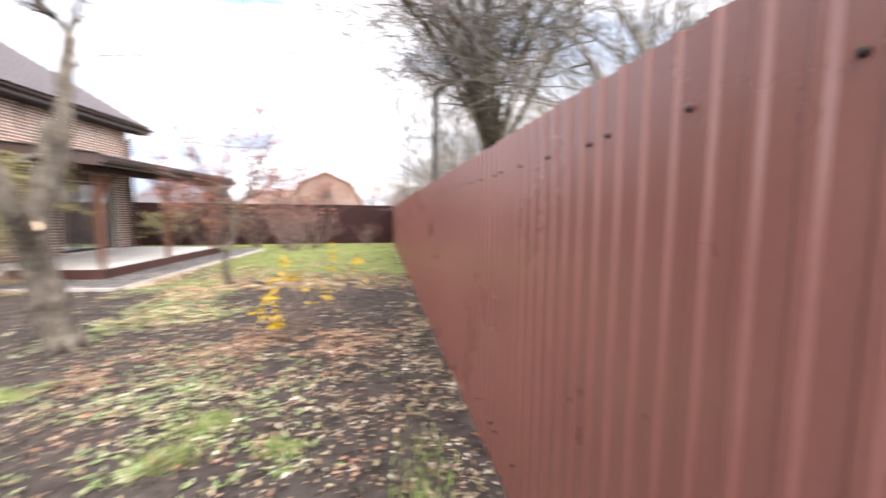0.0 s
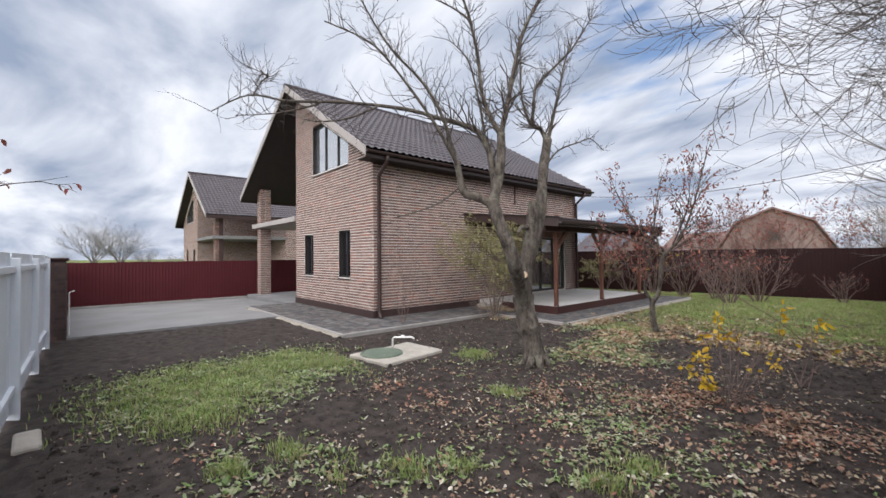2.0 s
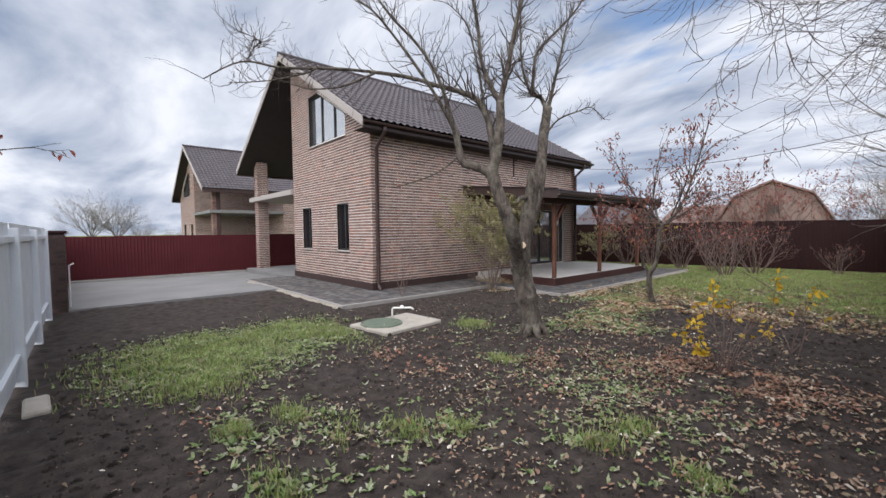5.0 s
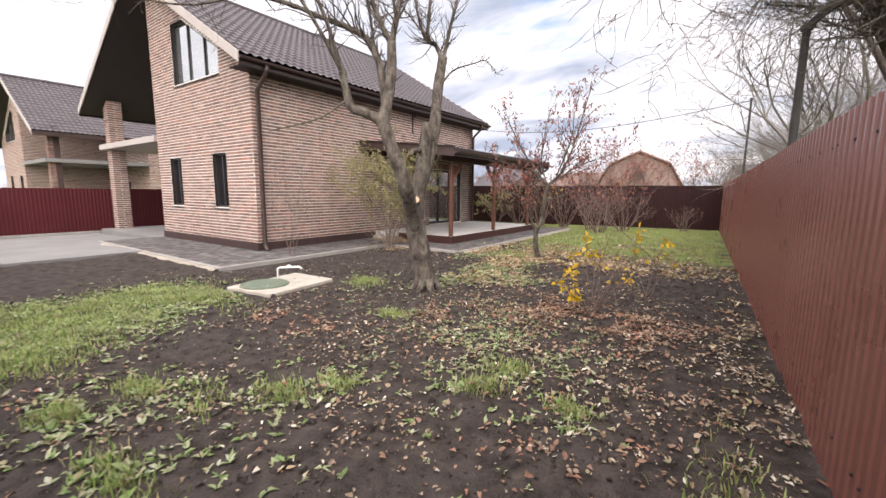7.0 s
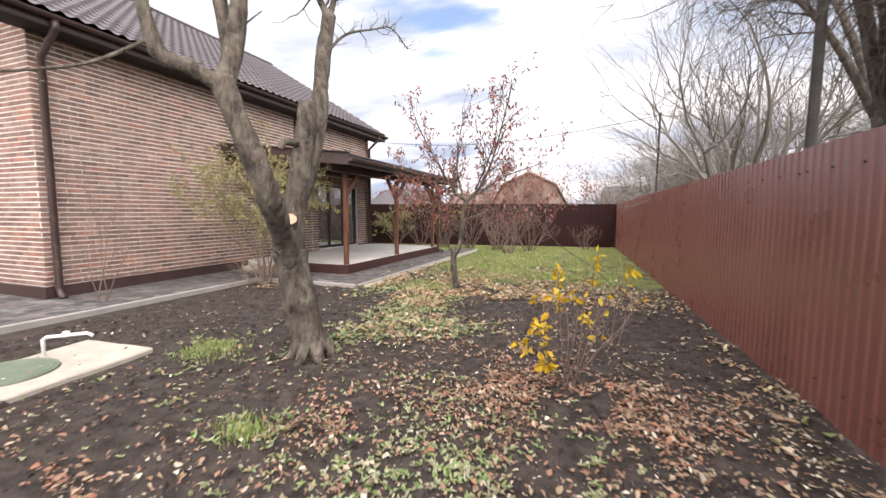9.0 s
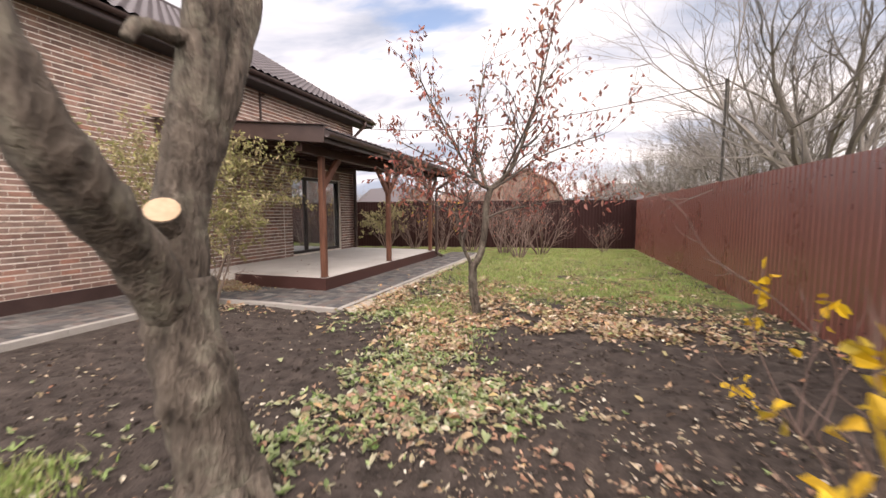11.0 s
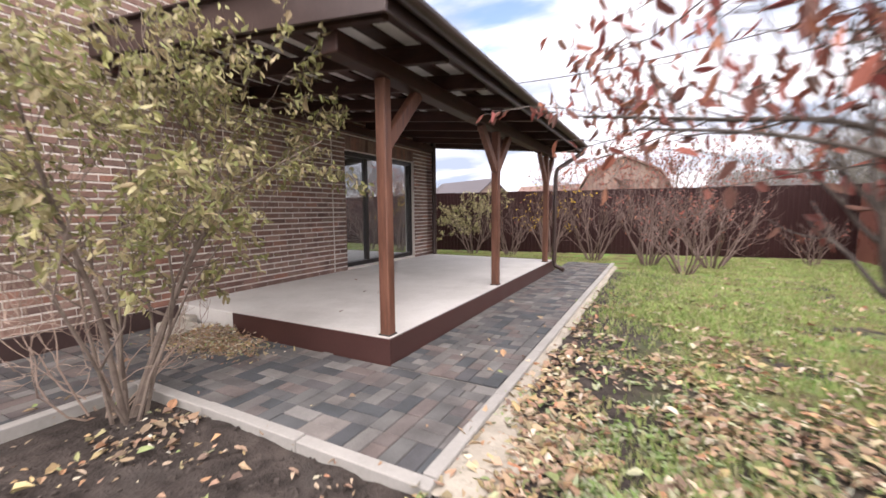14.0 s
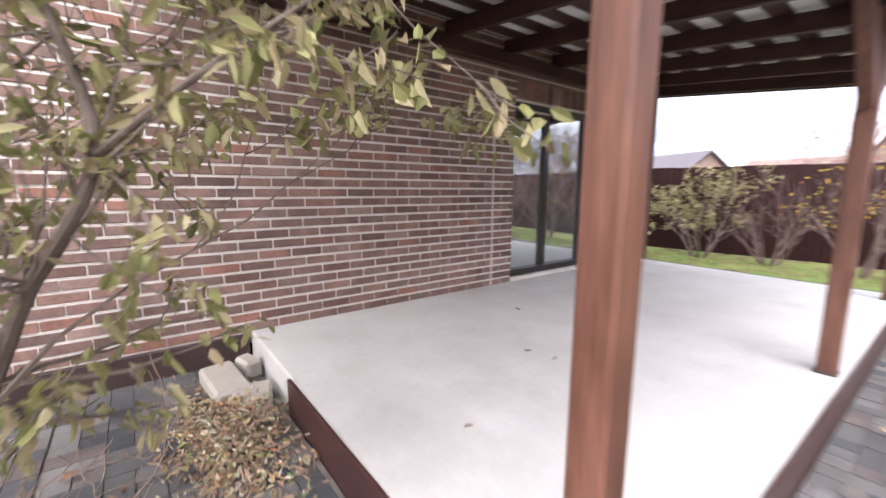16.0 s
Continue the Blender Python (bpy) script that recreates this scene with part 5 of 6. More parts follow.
def small_red_tree():
    rnd = random.Random(8)
    tree = thing("young_tree", "young tree with sparse red and orange autumn leaves on the lawn", "tree")
    foot = Vector((6.13, 3.55, -0.04))
    right, fwd = Vector((0.944, 0.33, 0)), Vector((-0.33, 0.944, 0))

    def at(u, z, w=0.0):
        return foot + right * u + fwd * w + Vector((0, 0, z))
    tips, tw = [], Geo()

    def bough(name, pts, r0, r1):
        g = Geo()
        g.smooth = True
        out, rad = limb(g, pts, r0, r1, rnd, 8, 0.05)
        part(name, g, M_BARK if r0 > 0.02 else M_TWIG, tree)
        if r1 < 0.02:
            for i in range(4, len(out)):
                t = (out[i] - out[i - 1]).normalized()
                d = (t * 0.7 + rand_dir(rnd) * 0.7 + Vector((0, 0, 0.15))).normalized()
                grow(tw, out[i], d, rnd.uniform(0.3, 0.55), max(rad[i] * 0.5, 0.004), 1, rnd, 3, 0.2, 0.05, tips, 4, 0.6)
            tips.extend((o, Vector((0, 0, 1))) for o in out[6::2])

    bough("trunk", [at(-0.04, -0.1), at(-0.06, 0.1), at(-0.11, 0.41), at(-0.12, 0.76)], 0.075, 0.062)
    bough("limb", [at(-0.12, 0.7), at(0.0, 0.93), at(0.05, 1.27), at(0.07, 1.58), at(0.13, 1.83)], 0.052, 0.042)
    bough("limb", [at(-0.13, 0.74), at(-0.28, 1.08, 0.04), at(-0.28, 1.38, 0.1), at(-0.18, 1.62, 0.15), at(-0.2, 2.0, 0.3)], 0.03, 0.012)
    bough("limb", [at(0.13, 1.8), at(0.38, 2.04), at(0.53, 2.34), at(0.67, 2.74), at(0.8, 3.25), at(0.95, 3.9)], 0.036, 0.01)
    bough("limb", [at(0.12, 1.8), at(-0.05, 1.9), at(-0.23, 2.15), at(-0.44, 2.51), at(-0.68, 2.95), at(-0.85, 3.3)], 0.032, 0.008)
    bough("limb", [at(0.08, 1.8), at(-0.01, 2.15, 0.15), at(-0.06, 2.48, 0.25), at(0.0, 3.1, 0.35), at(0.1, 3.6, 0.4)], 0.026, 0.008)
    bough("limb", [at(0.08, 1.4), at(0.35, 1.51, -0.05), at(0.69, 1.57, -0.1), at(1.1, 1.64, -0.15), at(1.55, 1.68, -0.15)], 0.017, 0.005)
    bough("limb", [at(0.13, 1.78), at(0.39, 1.95, -0.1), at(0.75, 2.2, -0.15), at(1.12, 2.35, -0.2), at(1.6, 2.5, -0.2)], 0.018, 0.006)
    bough("limb", [at(-0.12, 1.58, 0.1), at(-0.37, 1.73, 0.25), at(-0.64, 1.8, 0.5), at(-0.96, 1.89, 0.8), at(-1.2, 1.95, 1.0)], 0.017, 0.006)
    bough("limb", [at(-0.05, 1.89), at(-0.38, 2.07, -0.1), at(-0.77, 2.25, -0.1), at(-1.16, 2.46, 0.0)], 0.017, 0.006)
    bough("limb", [at(-0.1, 1.3), at(-0.45, 1.5, -0.2), at(-0.8, 1.62, -0.15), at(-1.15, 1.7, 0.1)], 0.014, 0.005)
    bough("limb", [at(0.3, 2.0), at(0.5, 2.5, -0.4), at(0.6, 2.9, -0.65), at(0.6, 3.2, -0.85)], 0.018, 0.006)
    part("crown", tw, M_TWIG, tree)
    lf = Geo()
    for p, t in tips:
        if rnd.random() < 0.75 - 0.12 * max(0.0, p.z - 2.6):
            d = (Vector((0, 0, -0.7)) + rand_dir(rnd) * 0.7).normalized()
            leaf(lf, p, d, rand_dir(rnd), rnd.uniform(0.06, 0.105), rnd.uniform(0.03, 0.045))
    part("foliage", lf, M_LRED, tree, "red, orange and brown leaves", normals=False)
    return tree


def leafy_bush(name, foot, height, spread, stems, mt_leaf, mt_twig, label, keep, seed, leaf_len=0.07, depth=3, parts_label="", lean=(0, 0), wander=0.25, thick=1.0, down=0.25, boughs=()):
    rnd = random.Random(seed)
    bush = thing(name, label, "bush")
    tips, tw = [], Geo()
    for k in range(stems):
        a = 2 * math.pi * (k + rnd.random() * 0.6) / stems
        p = Vector((foot[0] + 0.1 * math.cos(a) * spread, foot[1] + 0.1 * math.sin(a) * spread, -0.05))
        d = Vector((math.cos(a) * spread / height * 0.8 + lean[0], math.sin(a) * spread / height * 0.8 + lean[1], 1)).normalized()
        grow(tw, p, d, height * rnd.uniform(0.45, 0.62), (0.011 + 0.006 * height) * thick, depth, rnd, 3, wander, 0.08, tips, 5, 0.6)
    for pts, r0, r1 in boughs:
        out, rad = limb(tw, pts, r0, r1, rnd, 8, 0.1)
        for i in range(7, len(out)):
            for _ in range(2):
                d = ((out[i] - out[i - 1]).normalized() * 0.6 + rand_dir(rnd) * 0.8).normalized()
                grow(tw, out[i], d, rnd.uniform(0.2, 0.42), max(rad[i] * 0.4, 0.003), 1, rnd, 3, 0.25, 0.03, tips, 4, 0.6)
    part("woody_frame", tw, mt_twig, bush)
    if keep:
        lf = Geo()
        for p, t in tips:
            if rnd.random() < keep and p.z > down * height:
                for _ in range(1 if keep < 1 else 2):
                    d = (t * 0.3 + Vector((0, 0, -0.7)) + rand_dir(rnd) * 0.65).normalized()
                    leaf(lf, p + rand_dir(rnd) * 0.03, d, rand_dir(rnd), leaf_len * rnd.uniform(0.7, 1.3), leaf_len * rnd.uniform(0.4, 0.62))
        part("foliage", lf, mt_leaf, bush, parts_label, normals=False)
    return bush


def bare_tree(seed, height, label, x, y, mt, spread=0.6, depth=4):
    rnd = random.Random(seed)
    tree = thing("bare_tree", label, "tree", "bare trees behind the fence")
    tree.location = (x, y, -0.1)
    g, tw = Geo(), Geo()
    g.smooth = True
    top = Vector((rnd.uniform(-0.4, 0.4), rnd.uniform(-0.4, 0.4), height * 0.22))
    limb(g, [Vector((0, 0, -0.1)), top * 0.5 + Vector((0.1, 0.05, 0)), top], 0.03 * height * 0.62, 0.03 * height * 0.45, rnd, 9, 0.05)
    part("trunk", g, mt, tree)
    for k in range(10):
        a = k * 0.66 + rnd.random() * 0.5
        d = Vector((math.cos(a) * spread, math.sin(a) * spread, 0.8)).normalized()
        grow(tw, top * rnd.uniform(0.6, 1.0), d, height * rnd.uniform(0.22, 0.3), 0.0085 * height, depth, rnd, 4, 0.22, 0.05, None, 5, 0.68, 0.5)
    part("crown", tw, mt, tree)
    return tree


def spreading_tree(foot, fork, ends, label, seed):
    """A tree with long boughs that reach out low and wide, dense with twigs."""
    rnd = random.Random(seed)
    tree = thing("bare_tree", label, "tree", "bare trees behind the fence")
    foot, fork = Vector(foot), Vector(fork)
    g = Geo()
    g.smooth = True
    limb(g, [foot, foot.lerp(fork, 0.5) + Vector((0.08, -0.06, 0)), fork], 0.17, 0.12, rnd, 12, 0.06)
    part("trunk", g, M_BARK, tree)
    for e in ends:
        e = Vector(e)
        start = foot.lerp(fork, rnd.uniform(0.9, 1.0))
        a = start.lerp(e, 0.33) + Vector((0, 0, 0.5 + rnd.uniform(-0.1, 0.35)))
        b = start.lerp(e, 0.68) + Vector((rnd.uniform(-0.15, 0.15), rnd.uniform(-0.15, 0.15), 0.42))
        g, tw = Geo(), Geo()
        g.smooth = True
        out, rad = limb(g, [start, a, b, e], 0.06, 0.008, rnd, 8, 0.06)
        bough = part("limb", g, M_BARK, tree)
        for i in range(5, len(out)):
            t = (out[i] - out[i - 1]).normalized()
            for _ in range(3):
                d = (t * 0.8 + rand_dir(rnd) * 0.75).normalized()
                grow(tw, out[i], d, rnd.uniform(0.35, 0.8), max(rad[i] * 0.35, 0.0045), 2 + (i % 3 == 0), rnd, 3, 0.28, 0.03, None, 4, 0.68)
        part("twig_spray", tw, M_TWIG, bough)
    return tree


old_fruit_tree()
small_red_tree()
BOUGHS = [([(1.98, 2.8, -0.05), (1.93, 3.05, 0.5), (2.03, 3.28, 1.1), (2.15, 3.47, 1.5), (1.95, 3.38, 1.95), (1.9, 3.3, 2.3)], 0.03, 0.008),
          ([(2.14, 3.46, 1.48), (2.33, 3.66, 1.66), (2.62, 4.0, 1.92)], 0.014, 0.005),
          ([(1.95, 2.78, -0.05), (1.65, 2.85, 0.75), (1.35, 2.65, 1.35), (1.15, 2.3, 1.95)], 0.026, 0.007),
          ([(2.0, 2.75, -0.05), (2.12, 2.6, 0.8), (2.2, 2.4, 1.5), (2.35, 2.25, 2.1)], 0.024, 0.007)]
leafy_bush("leafy_bush", (1.98, 2.78), 2.3, 0.9, 7, M_LOLIVE, M_BUSHTW, "tall olive-green shrub with yellowing leaves by the wall", 1.0, 3, 0.064, 4, "olive and yellow leaves", thick=0.55, down=0.22, wander=0.3, boughs=BOUGHS)
leafy_bush("dry_shrub", (1.75, 2.75), 1.1, 0.9, 8, None, M_DRYTW, "tangle of dry twigs at the foot of the shrub", 0, 13, depth=3, wander=0.45, thick=0.45)
def yellow_bush(foot, seed, stems, label, boughs=()):
    """stems: (across, away, height, leaves); boughs: bent stems given by points, with their leaves."""
    rnd = random.Random(seed)
    bush = thing("yellow_bush", label, "bush", "yellow-leaved bushes")
    foot, lf = Vector(foot), Geo()
    right, fwd = Vector((0.85, 0.53, 0)), Vector((-0.53, 0.85, 0))
    runs = []
    for u, w, h, leaves in stems:
        end = foot + right * u + fwd * w + Vector((0, 0, h))
        start = foot + Vector((rnd.uniform(-0.06, 0.06), rnd.uniform(-0.06, 0.06), 0))
        mid = start.lerp(end, 0.5) + Vector((rnd.uniform(-0.05, 0.05), rnd.uniform(-0.05, 0.05), 0.08))
        runs.append(([start, mid, end], leaves))
    for pts, leaves in runs + list(boughs):
        g = Geo()
        out, rad = limb(g, pts, 0.007, 0.0025, rnd, 6, 0.05)
        n = len(out)
        for i in (n // 2, n * 2 // 3, n - 3):
            grow(g, out[i], ((out[i] - out[i - 1]).normalized() + rand_dir(rnd) * 0.6).normalized(), rnd.uniform(0.1, 0.26), 0.0035, 1, rnd, 2, 0.2, 0.1, None, 4)
        part("stem", g, M_SHRUB, bush)
        for _ in range(leaves):
            p = out[rnd.randint(n * 2 // 3, n - 1)] + rand_dir(rnd) * 0.055
            leaf(lf, p, (rand_dir(rnd) + Vector((0, 0, -0.3))).normalized(), rand_dir(rnd), rnd.uniform(0.06, 0.1), rnd.uniform(0.05, 0.075))
    part("foliage", lf, M_LYEL, bush, "bright yellow leaves", normals=False)


yellow_bush((8.42, -0.36, -0.03), 4, ((-0.12, 0.05, 1.12, 16), (0.12, 0.1, 0.9, 2), (0.33, 0.0, 0.8, 1), (0.5, 0.15, 0.7, 1), (-0.35, -0.05, 0.6, 16), (-0.45, 0.05, 0.42, 12), (0.0, -0.2, 0.85, 3), (0.45, -0.15, 0.6, 0), (0.2, -0.2, 0.65, 2), (-0.25, 0.25, 0.8, 4), (0.55, 0.0, 0.5, 0), (0.05, 0.2, 0.7, 1), (-0.3, -0.15, 0.3, 20)), "thin-stemmed bush with a few bright yellow leaves above brown leaves")
yellow_bush((8.85, 1.15, -0.03), 14, ((0.25, 0.1, 0.85, 10), (0.4, -0.05, 0.6, 2), (0.05, 0.0, 0.6, 1)), "slender bush with yellow leaves and a long arching twig",
            [([(8.83, 1.15, -0.03), (8.68, 1.25, 0.3), (8.59, 1.32, 0.62), (8.62, 1.32, 0.98)], 16), ([(8.8, 1.15, -0.03), (8.62, 1.25, 0.12), (8.5, 1.31, 0.2)], 8),
             ([(8.9, 1.12, -0.03), (8.95, 1.1, 0.45), (8.62, 1.0, 0.85), (8.2, 0.88, 1.15), (8.02, 0.76, 1.4), (7.9, 0.7, 1.52)], 0)])
leafy_bush("sapling", (1.15, 0.15), 2.0, 0.45, 4, None, M_SHRUB, "bare thin sapling beside the house corner", 0, 6, depth=3, thick=0.5)
for k, (x, y, h, s, keep, mt, lab, st) in enumerate((
        (0.0, 13.0, 1.7, 1.0, 1.0, M_LOLIVE, "shrub with yellow-green leaves at the back fence", 10),
        (1.2, 13.0, 1.5, 0.9, 0.04, M_LRED, "bare twiggy shrub at the back fence", 10),
        (2.4, 12.9, 1.9, 1.0, 0.12, M_LYEL, "twiggy shrub with a few orange leaves", 11),
        (3.6, 12.8, 1.8, 1.0, 0.04, M_LRED, "bare pale-stemmed shrub at the back fence", 11),
        (4.9, 12.3, 2.0, 1.2, 0.10, M_LRED, "reddish twiggy shrub on the lawn's edge", 13),
        (6.2, 12.4, 1.9, 1.2, 0.08, M_LRED, "reddish twiggy shrub on the lawn's edge", 13),
        (5.6, 11.2, 1.7, 1.1, 0.16, M_LRED, "low reddish-brown shrub with thin leaves", 11),
        (8.3, 13.8, 1.0, 0.7, 0.05, M_LRED, "small bare shrub in the lawn's corner", 8))):
    leafy_bush("shrub", (x, y), h, s, st, mt, M_SHRUB, lab, keep, 40 + k, 0.065, 3)
for k, (x, y, h) in enumerate(((3.0, 19.5, 3.3), (4.5, 20.4, 4.2), (5.9, 19.2, 4.0), (7.8, 20.6, 3.5), (1.6, 21.5, 3.6))):
    leafy_bush("shrub", (x, y), h, 1.8, 9, M_LRED, M_SHRUB, "tall shrub with reddish-brown leaves behind the back fence", 0.8, 140 + k, 0.11, 3)
spreading_tree((11.9, 2.4, -0.1), (11.55, 1.95, 2.6), ((9.3, -2.3, 3.7), (9.7, -2.3, 3.4), (9.7, -1.0, 4.4), (10.0, 1.6, 5.4), (9.9, 3.2, 5.6), (10.4, -2.6, 4.3), (11.5, -2.7, 4.6), (10.4, -0.8, 5.4),
                (11.0, 4.8, 5.8), (13.0, -1.0, 5.3), (13.8, 3.2, 5.8), (9.8, -2.9, 4.1), (10.6, -3.2, 3.5), (9.9, 0.4, 3.7), (10.9, 0.2, 6.2)), "large bare tree with wide boughs hanging over the fence", 77)
bare_tree(2, 9.3, "large bare tree leaning over the fence", 11.7, 7.6, M_FTWIG_HAZED)
t3 = bare_tree(3, 7.5, "bare tree with a forked crown", 12.6, 12.2, M_FTWIG_HAZED)
for x, y, s, r in ((12.8, 16.5, 0.95, 70), (15.5, 21.0, 1.1, 160), (12.0, 25.0, 1.0, 250), (16.0, 6.0, 1.25, 30), (13.2, -1.8, 1.0, 110), (9.5, 30.0, 0.9, 200), (-3, 40, 0.7, 20), (-20, 45, 0.8, 90),
                   (14.6, 14.0, 1.05, 210), (18.5, 11.0, 1.2, 330), (11.6, 18.5, 0.8, 15), (13.9, 26.5, 1.0, 100)):
    c = copy_thing(t3, pose(x, y, -0.1, 0, 0, r) @ Matrix.Scale(s, 4))
    c.scale = (s, s, s)
for x, y, s, r in ((-48, -5.5, 1.05, 10), (-47, -3.2, 0.95, 130), (-52, -8.5, 0.5, 60), (-60, 0, 0.6, 60), (-56, 3, 0.45, 220), (-60, -14, 0.45, 20), (-40, -11, 0.4, 300), (3.5, 24, 0.42, 15), (6.5, 22, 0.4, 95), (0.5, 27, 0.45, 200), (-3.5, 23, 0.4, 280), (9.0, 20, 0.5, 130)):
    c = copy_thing(t3, pose(x, y, -0.3, 0, 0, r))
    c.scale = (s, s, s)


def garden_tree_left():
    """A young tree beyond the white fence whose red-leaved boughs reach over it."""
    rnd = random.Random(31)
    tree = thing("young_tree", "young tree with dull red leaves behind the white fence", "tree")
    foot = Vector((4.6, -8.1, 0))
    tips, tw, g = [], Geo(), Geo()
    limb(g, [foot, foot + Vector((0.05, 0.1, 1.2)), foot + Vector((0.1, 0.2, 2.3))], 0.06, 0.045, rnd, 10, 0.05)
    part("trunk", g, M_BARK, tree)
    for k in range(7):
        a = k * 0.9
        d = Vector((math.cos(a) * 0.8, math.sin(a) * 0.8, 0.6)).normalized()
        grow(tw, foot + Vector((0.1, 0.2, 1.5 + 0.11 * k)), d, 1.0, 0.025, 3, rnd, 3, 0.2, 0.05, tips, 5, 0.65)
    part("crown", tw, M_TWIG, tree)
    lf = Geo()
    for p, t in tips:
        if rnd.random() < 0.4:
            leaf(lf, p, (Vector((0, 0, -0.8)) + rand_dir(rnd) * 0.6).normalized(), rand_dir(rnd), rnd.uniform(0.05, 0.08), 0.035)
    part("foliage", lf, M_LRED, tree, normals=False)


garden_tree_left()


# ---- litter, grass, clods ----
def flat_leaves(name, mt, spots, label, seed, size=(0.03, 0.065)):
    """Fallen leaves: spots are (x, y, spread x, spread y, how many)."""
    rnd, g = random.Random(seed), Geo()
    for cx, cy, sx, sy, n in spots:
        for _ in range(n):
            x, y = cx + rnd.gauss(0, sx), cy + rnd.gauss(0, sy)
            if not (-2.2 < x < 10.25 - 0.045 * (y + 1) and -6.5 < y < 14) or (x < 3.14 and 4.15 < y < 10.4) or (x < 0.06 and y > 0):
                continue
            if noise.noise((x * 1.7, y * 1.7, seed * 1.0)) + 0.7 * noise.noise((x * 5, y * 5, seed * 2.0)) < -0.3 + rnd.random() * 0.65:
                continue
            bare = x > 6.35 and 1.6 < y < 2.75 + 0.1 * (x - 6.3) or 2.6 < x < 5.47 - 0.32 * (y - 1.7) and 0.5 < y < 3.0
            bare = bare or 4.45 < x < 5.4 and 4.5 < y < 7.2 and noise.noise((x * 2.2, y * 1.4, 5.0)) > -0.15
            if bare and rnd.random() > 0.15:
                continue
            paved = on_paving(x, y)
            if paved and rnd.random() > 0.12:
                continue
            z = (0.058 if paved else soil_height(x, y) + 0.016) + rnd.random() * 0.012
            a = rnd.random() * 6.283
            d = Vector((math.cos(a), math.sin(a), rnd.uniform(-0.25, 0.45))).normalized()
            up = (Vector((0, 0, 1)) + rand_dir(rnd) * 0.5).normalized()
            ln = size[0] + (size[1] - size[0]) * rnd.random() ** 1.8
            leaf(g, Vector((x, y, z)), d, up, ln, ln * rnd.uniform(0.45, 0.85))
    return tagged(part(name, g, mt, None, label, normals=False), category="leaves", kind="stuff")


flat_leaves("fallen_leaves", M_LITTER, [(6.6, -3.0, 2.4, 2.2, 2300), (5.0, -0.4, 2.2, 1.5, 700), (7.3, -2.4, 0.7, 1.0, 1300), (3.6, -4.2, 1.2, 1.0, 500), (6.6, -4.5, 0.8, 0.5, 700), (10.1, -2.0, 0.16, 2.6, 4200), (9.3, -1.6, 0.6, 1.3, 2200), (8.2, -2.6, 1.0, 1.2, 2200), (2.4, 2.4, 0.7, 0.4, 500), (4.3, 1.0, 1.2, 1.0, 1100), (8.0, 0.8, 0.9, 0.7, 400), (3.6, -2.6, 1.4, 0.7, 700), (4.6, -5.3, 1.0, 0.5, 600), (6.6, 0.6, 1.0, 0.8, 1500), (8.2, 1.6, 0.7, 0.7, 800)], "pale dry leaves scattered over dark soil", 51, (0.014, 0.055))
flat_leaves("brown_leaves", M_LITTER_R, [(8.4, -0.75, 0.55, 0.5, 5200), (9.0, -0.8, 0.45, 0.4, 1500), (7.6, -0.6, 0.35, 0.4, 800), (9.3, -2.6, 0.3, 0.3, 500), (8.9, -3.3, 0.25, 0.25, 350), (7.2, -1.7, 0.5, 0.6, 900), (9.4, -2.6, 0.5, 1.2, 600), (6.0, -2.2, 1.2, 0.7, 700), (3.6, -1.5, 1.5, 1.0, 250), (5.6, -2.9, 0.35, 0.2, 700), (6.9, -1.5, 0.3, 0.3, 600), (8.0, -4.2, 0.6, 0.4, 350), (6.0, -5.2, 0.5, 0.3, 250), (6.8, 0.3, 0.9, 0.8, 900)], "reddish brown leaves heaped under the yellow bush", 52, (0.018, 0.06))
flat_leaves("yellow_leaves", M_LITTER_Y, [(6.6, 3.2, 1.1, 0.8, 3800), (4.95, 4.3, 0.42, 1.3, 5200), (5.6, 4.0, 0.6, 0.6, 1800), (8.2, 3.6, 0.9, 0.6, 5000), (7.2, 3.3, 0.7, 0.35, 2200), (4.5, 4.6, 0.16, 1.2, 1500), (4.9, 3.7, 0.4, 0.3, 1800), (7.2, 4.6, 1.3, 0.9, 3200), (5.4, 6.0, 0.6, 1.5, 1500), (5.9, 2.2, 0.28, 0.45, 2400), (6.2, 1.1, 0.42, 0.45, 2600), (7.6, 2.95, 1.2, 0.18, 3000), (8.8, 3.1, 0.6, 0.25, 2200), (5.2, 2.6, 0.5, 0.5, 1100), (6.8, 7.0, 1.6, 2.4, 2600), (6.0, 5.2, 1.2, 0.8, 1800), (3.0, 2.78, 0.9, 0.12, 900), (2.2, 2.6, 0.5, 0.3, 500), (9.9, 1.0, 0.15, 2.5, 500)], "yellow and orange leaves fallen round the young tree", 53, (0.025, 0.095))


def heap():
    rnd, g = random.Random(61), Geo()
    for _ in range(2400):
        x, y = 1.15 + rnd.gauss(0, 0.33), 3.86 + rnd.gauss(0, 0.14)
        if y > 4.18 or x < 0.1:
            continue
        h = 0.13 * math.exp(-((x - 1.1) / 0.4) ** 2 - ((y - 4.0) / 0.22) ** 2)
        d = (Vector((rnd.gauss(0, 1), rnd.gauss(0, 1), rnd.uniform(-0.3, 0.5)))).normalized()
        leaf(g, Vector((x, y, 0.055 + h * rnd.random())), d, rand_dir(rnd), rnd.uniform(0.03, 0.06), rnd.uniform(0.014, 0.026))
    tagged(part("leaf_heap", g, M_LITTER_Y, None, "heap of dry curled leaves against the terrace edge", normals=False), category="leaves", kind="stuff")


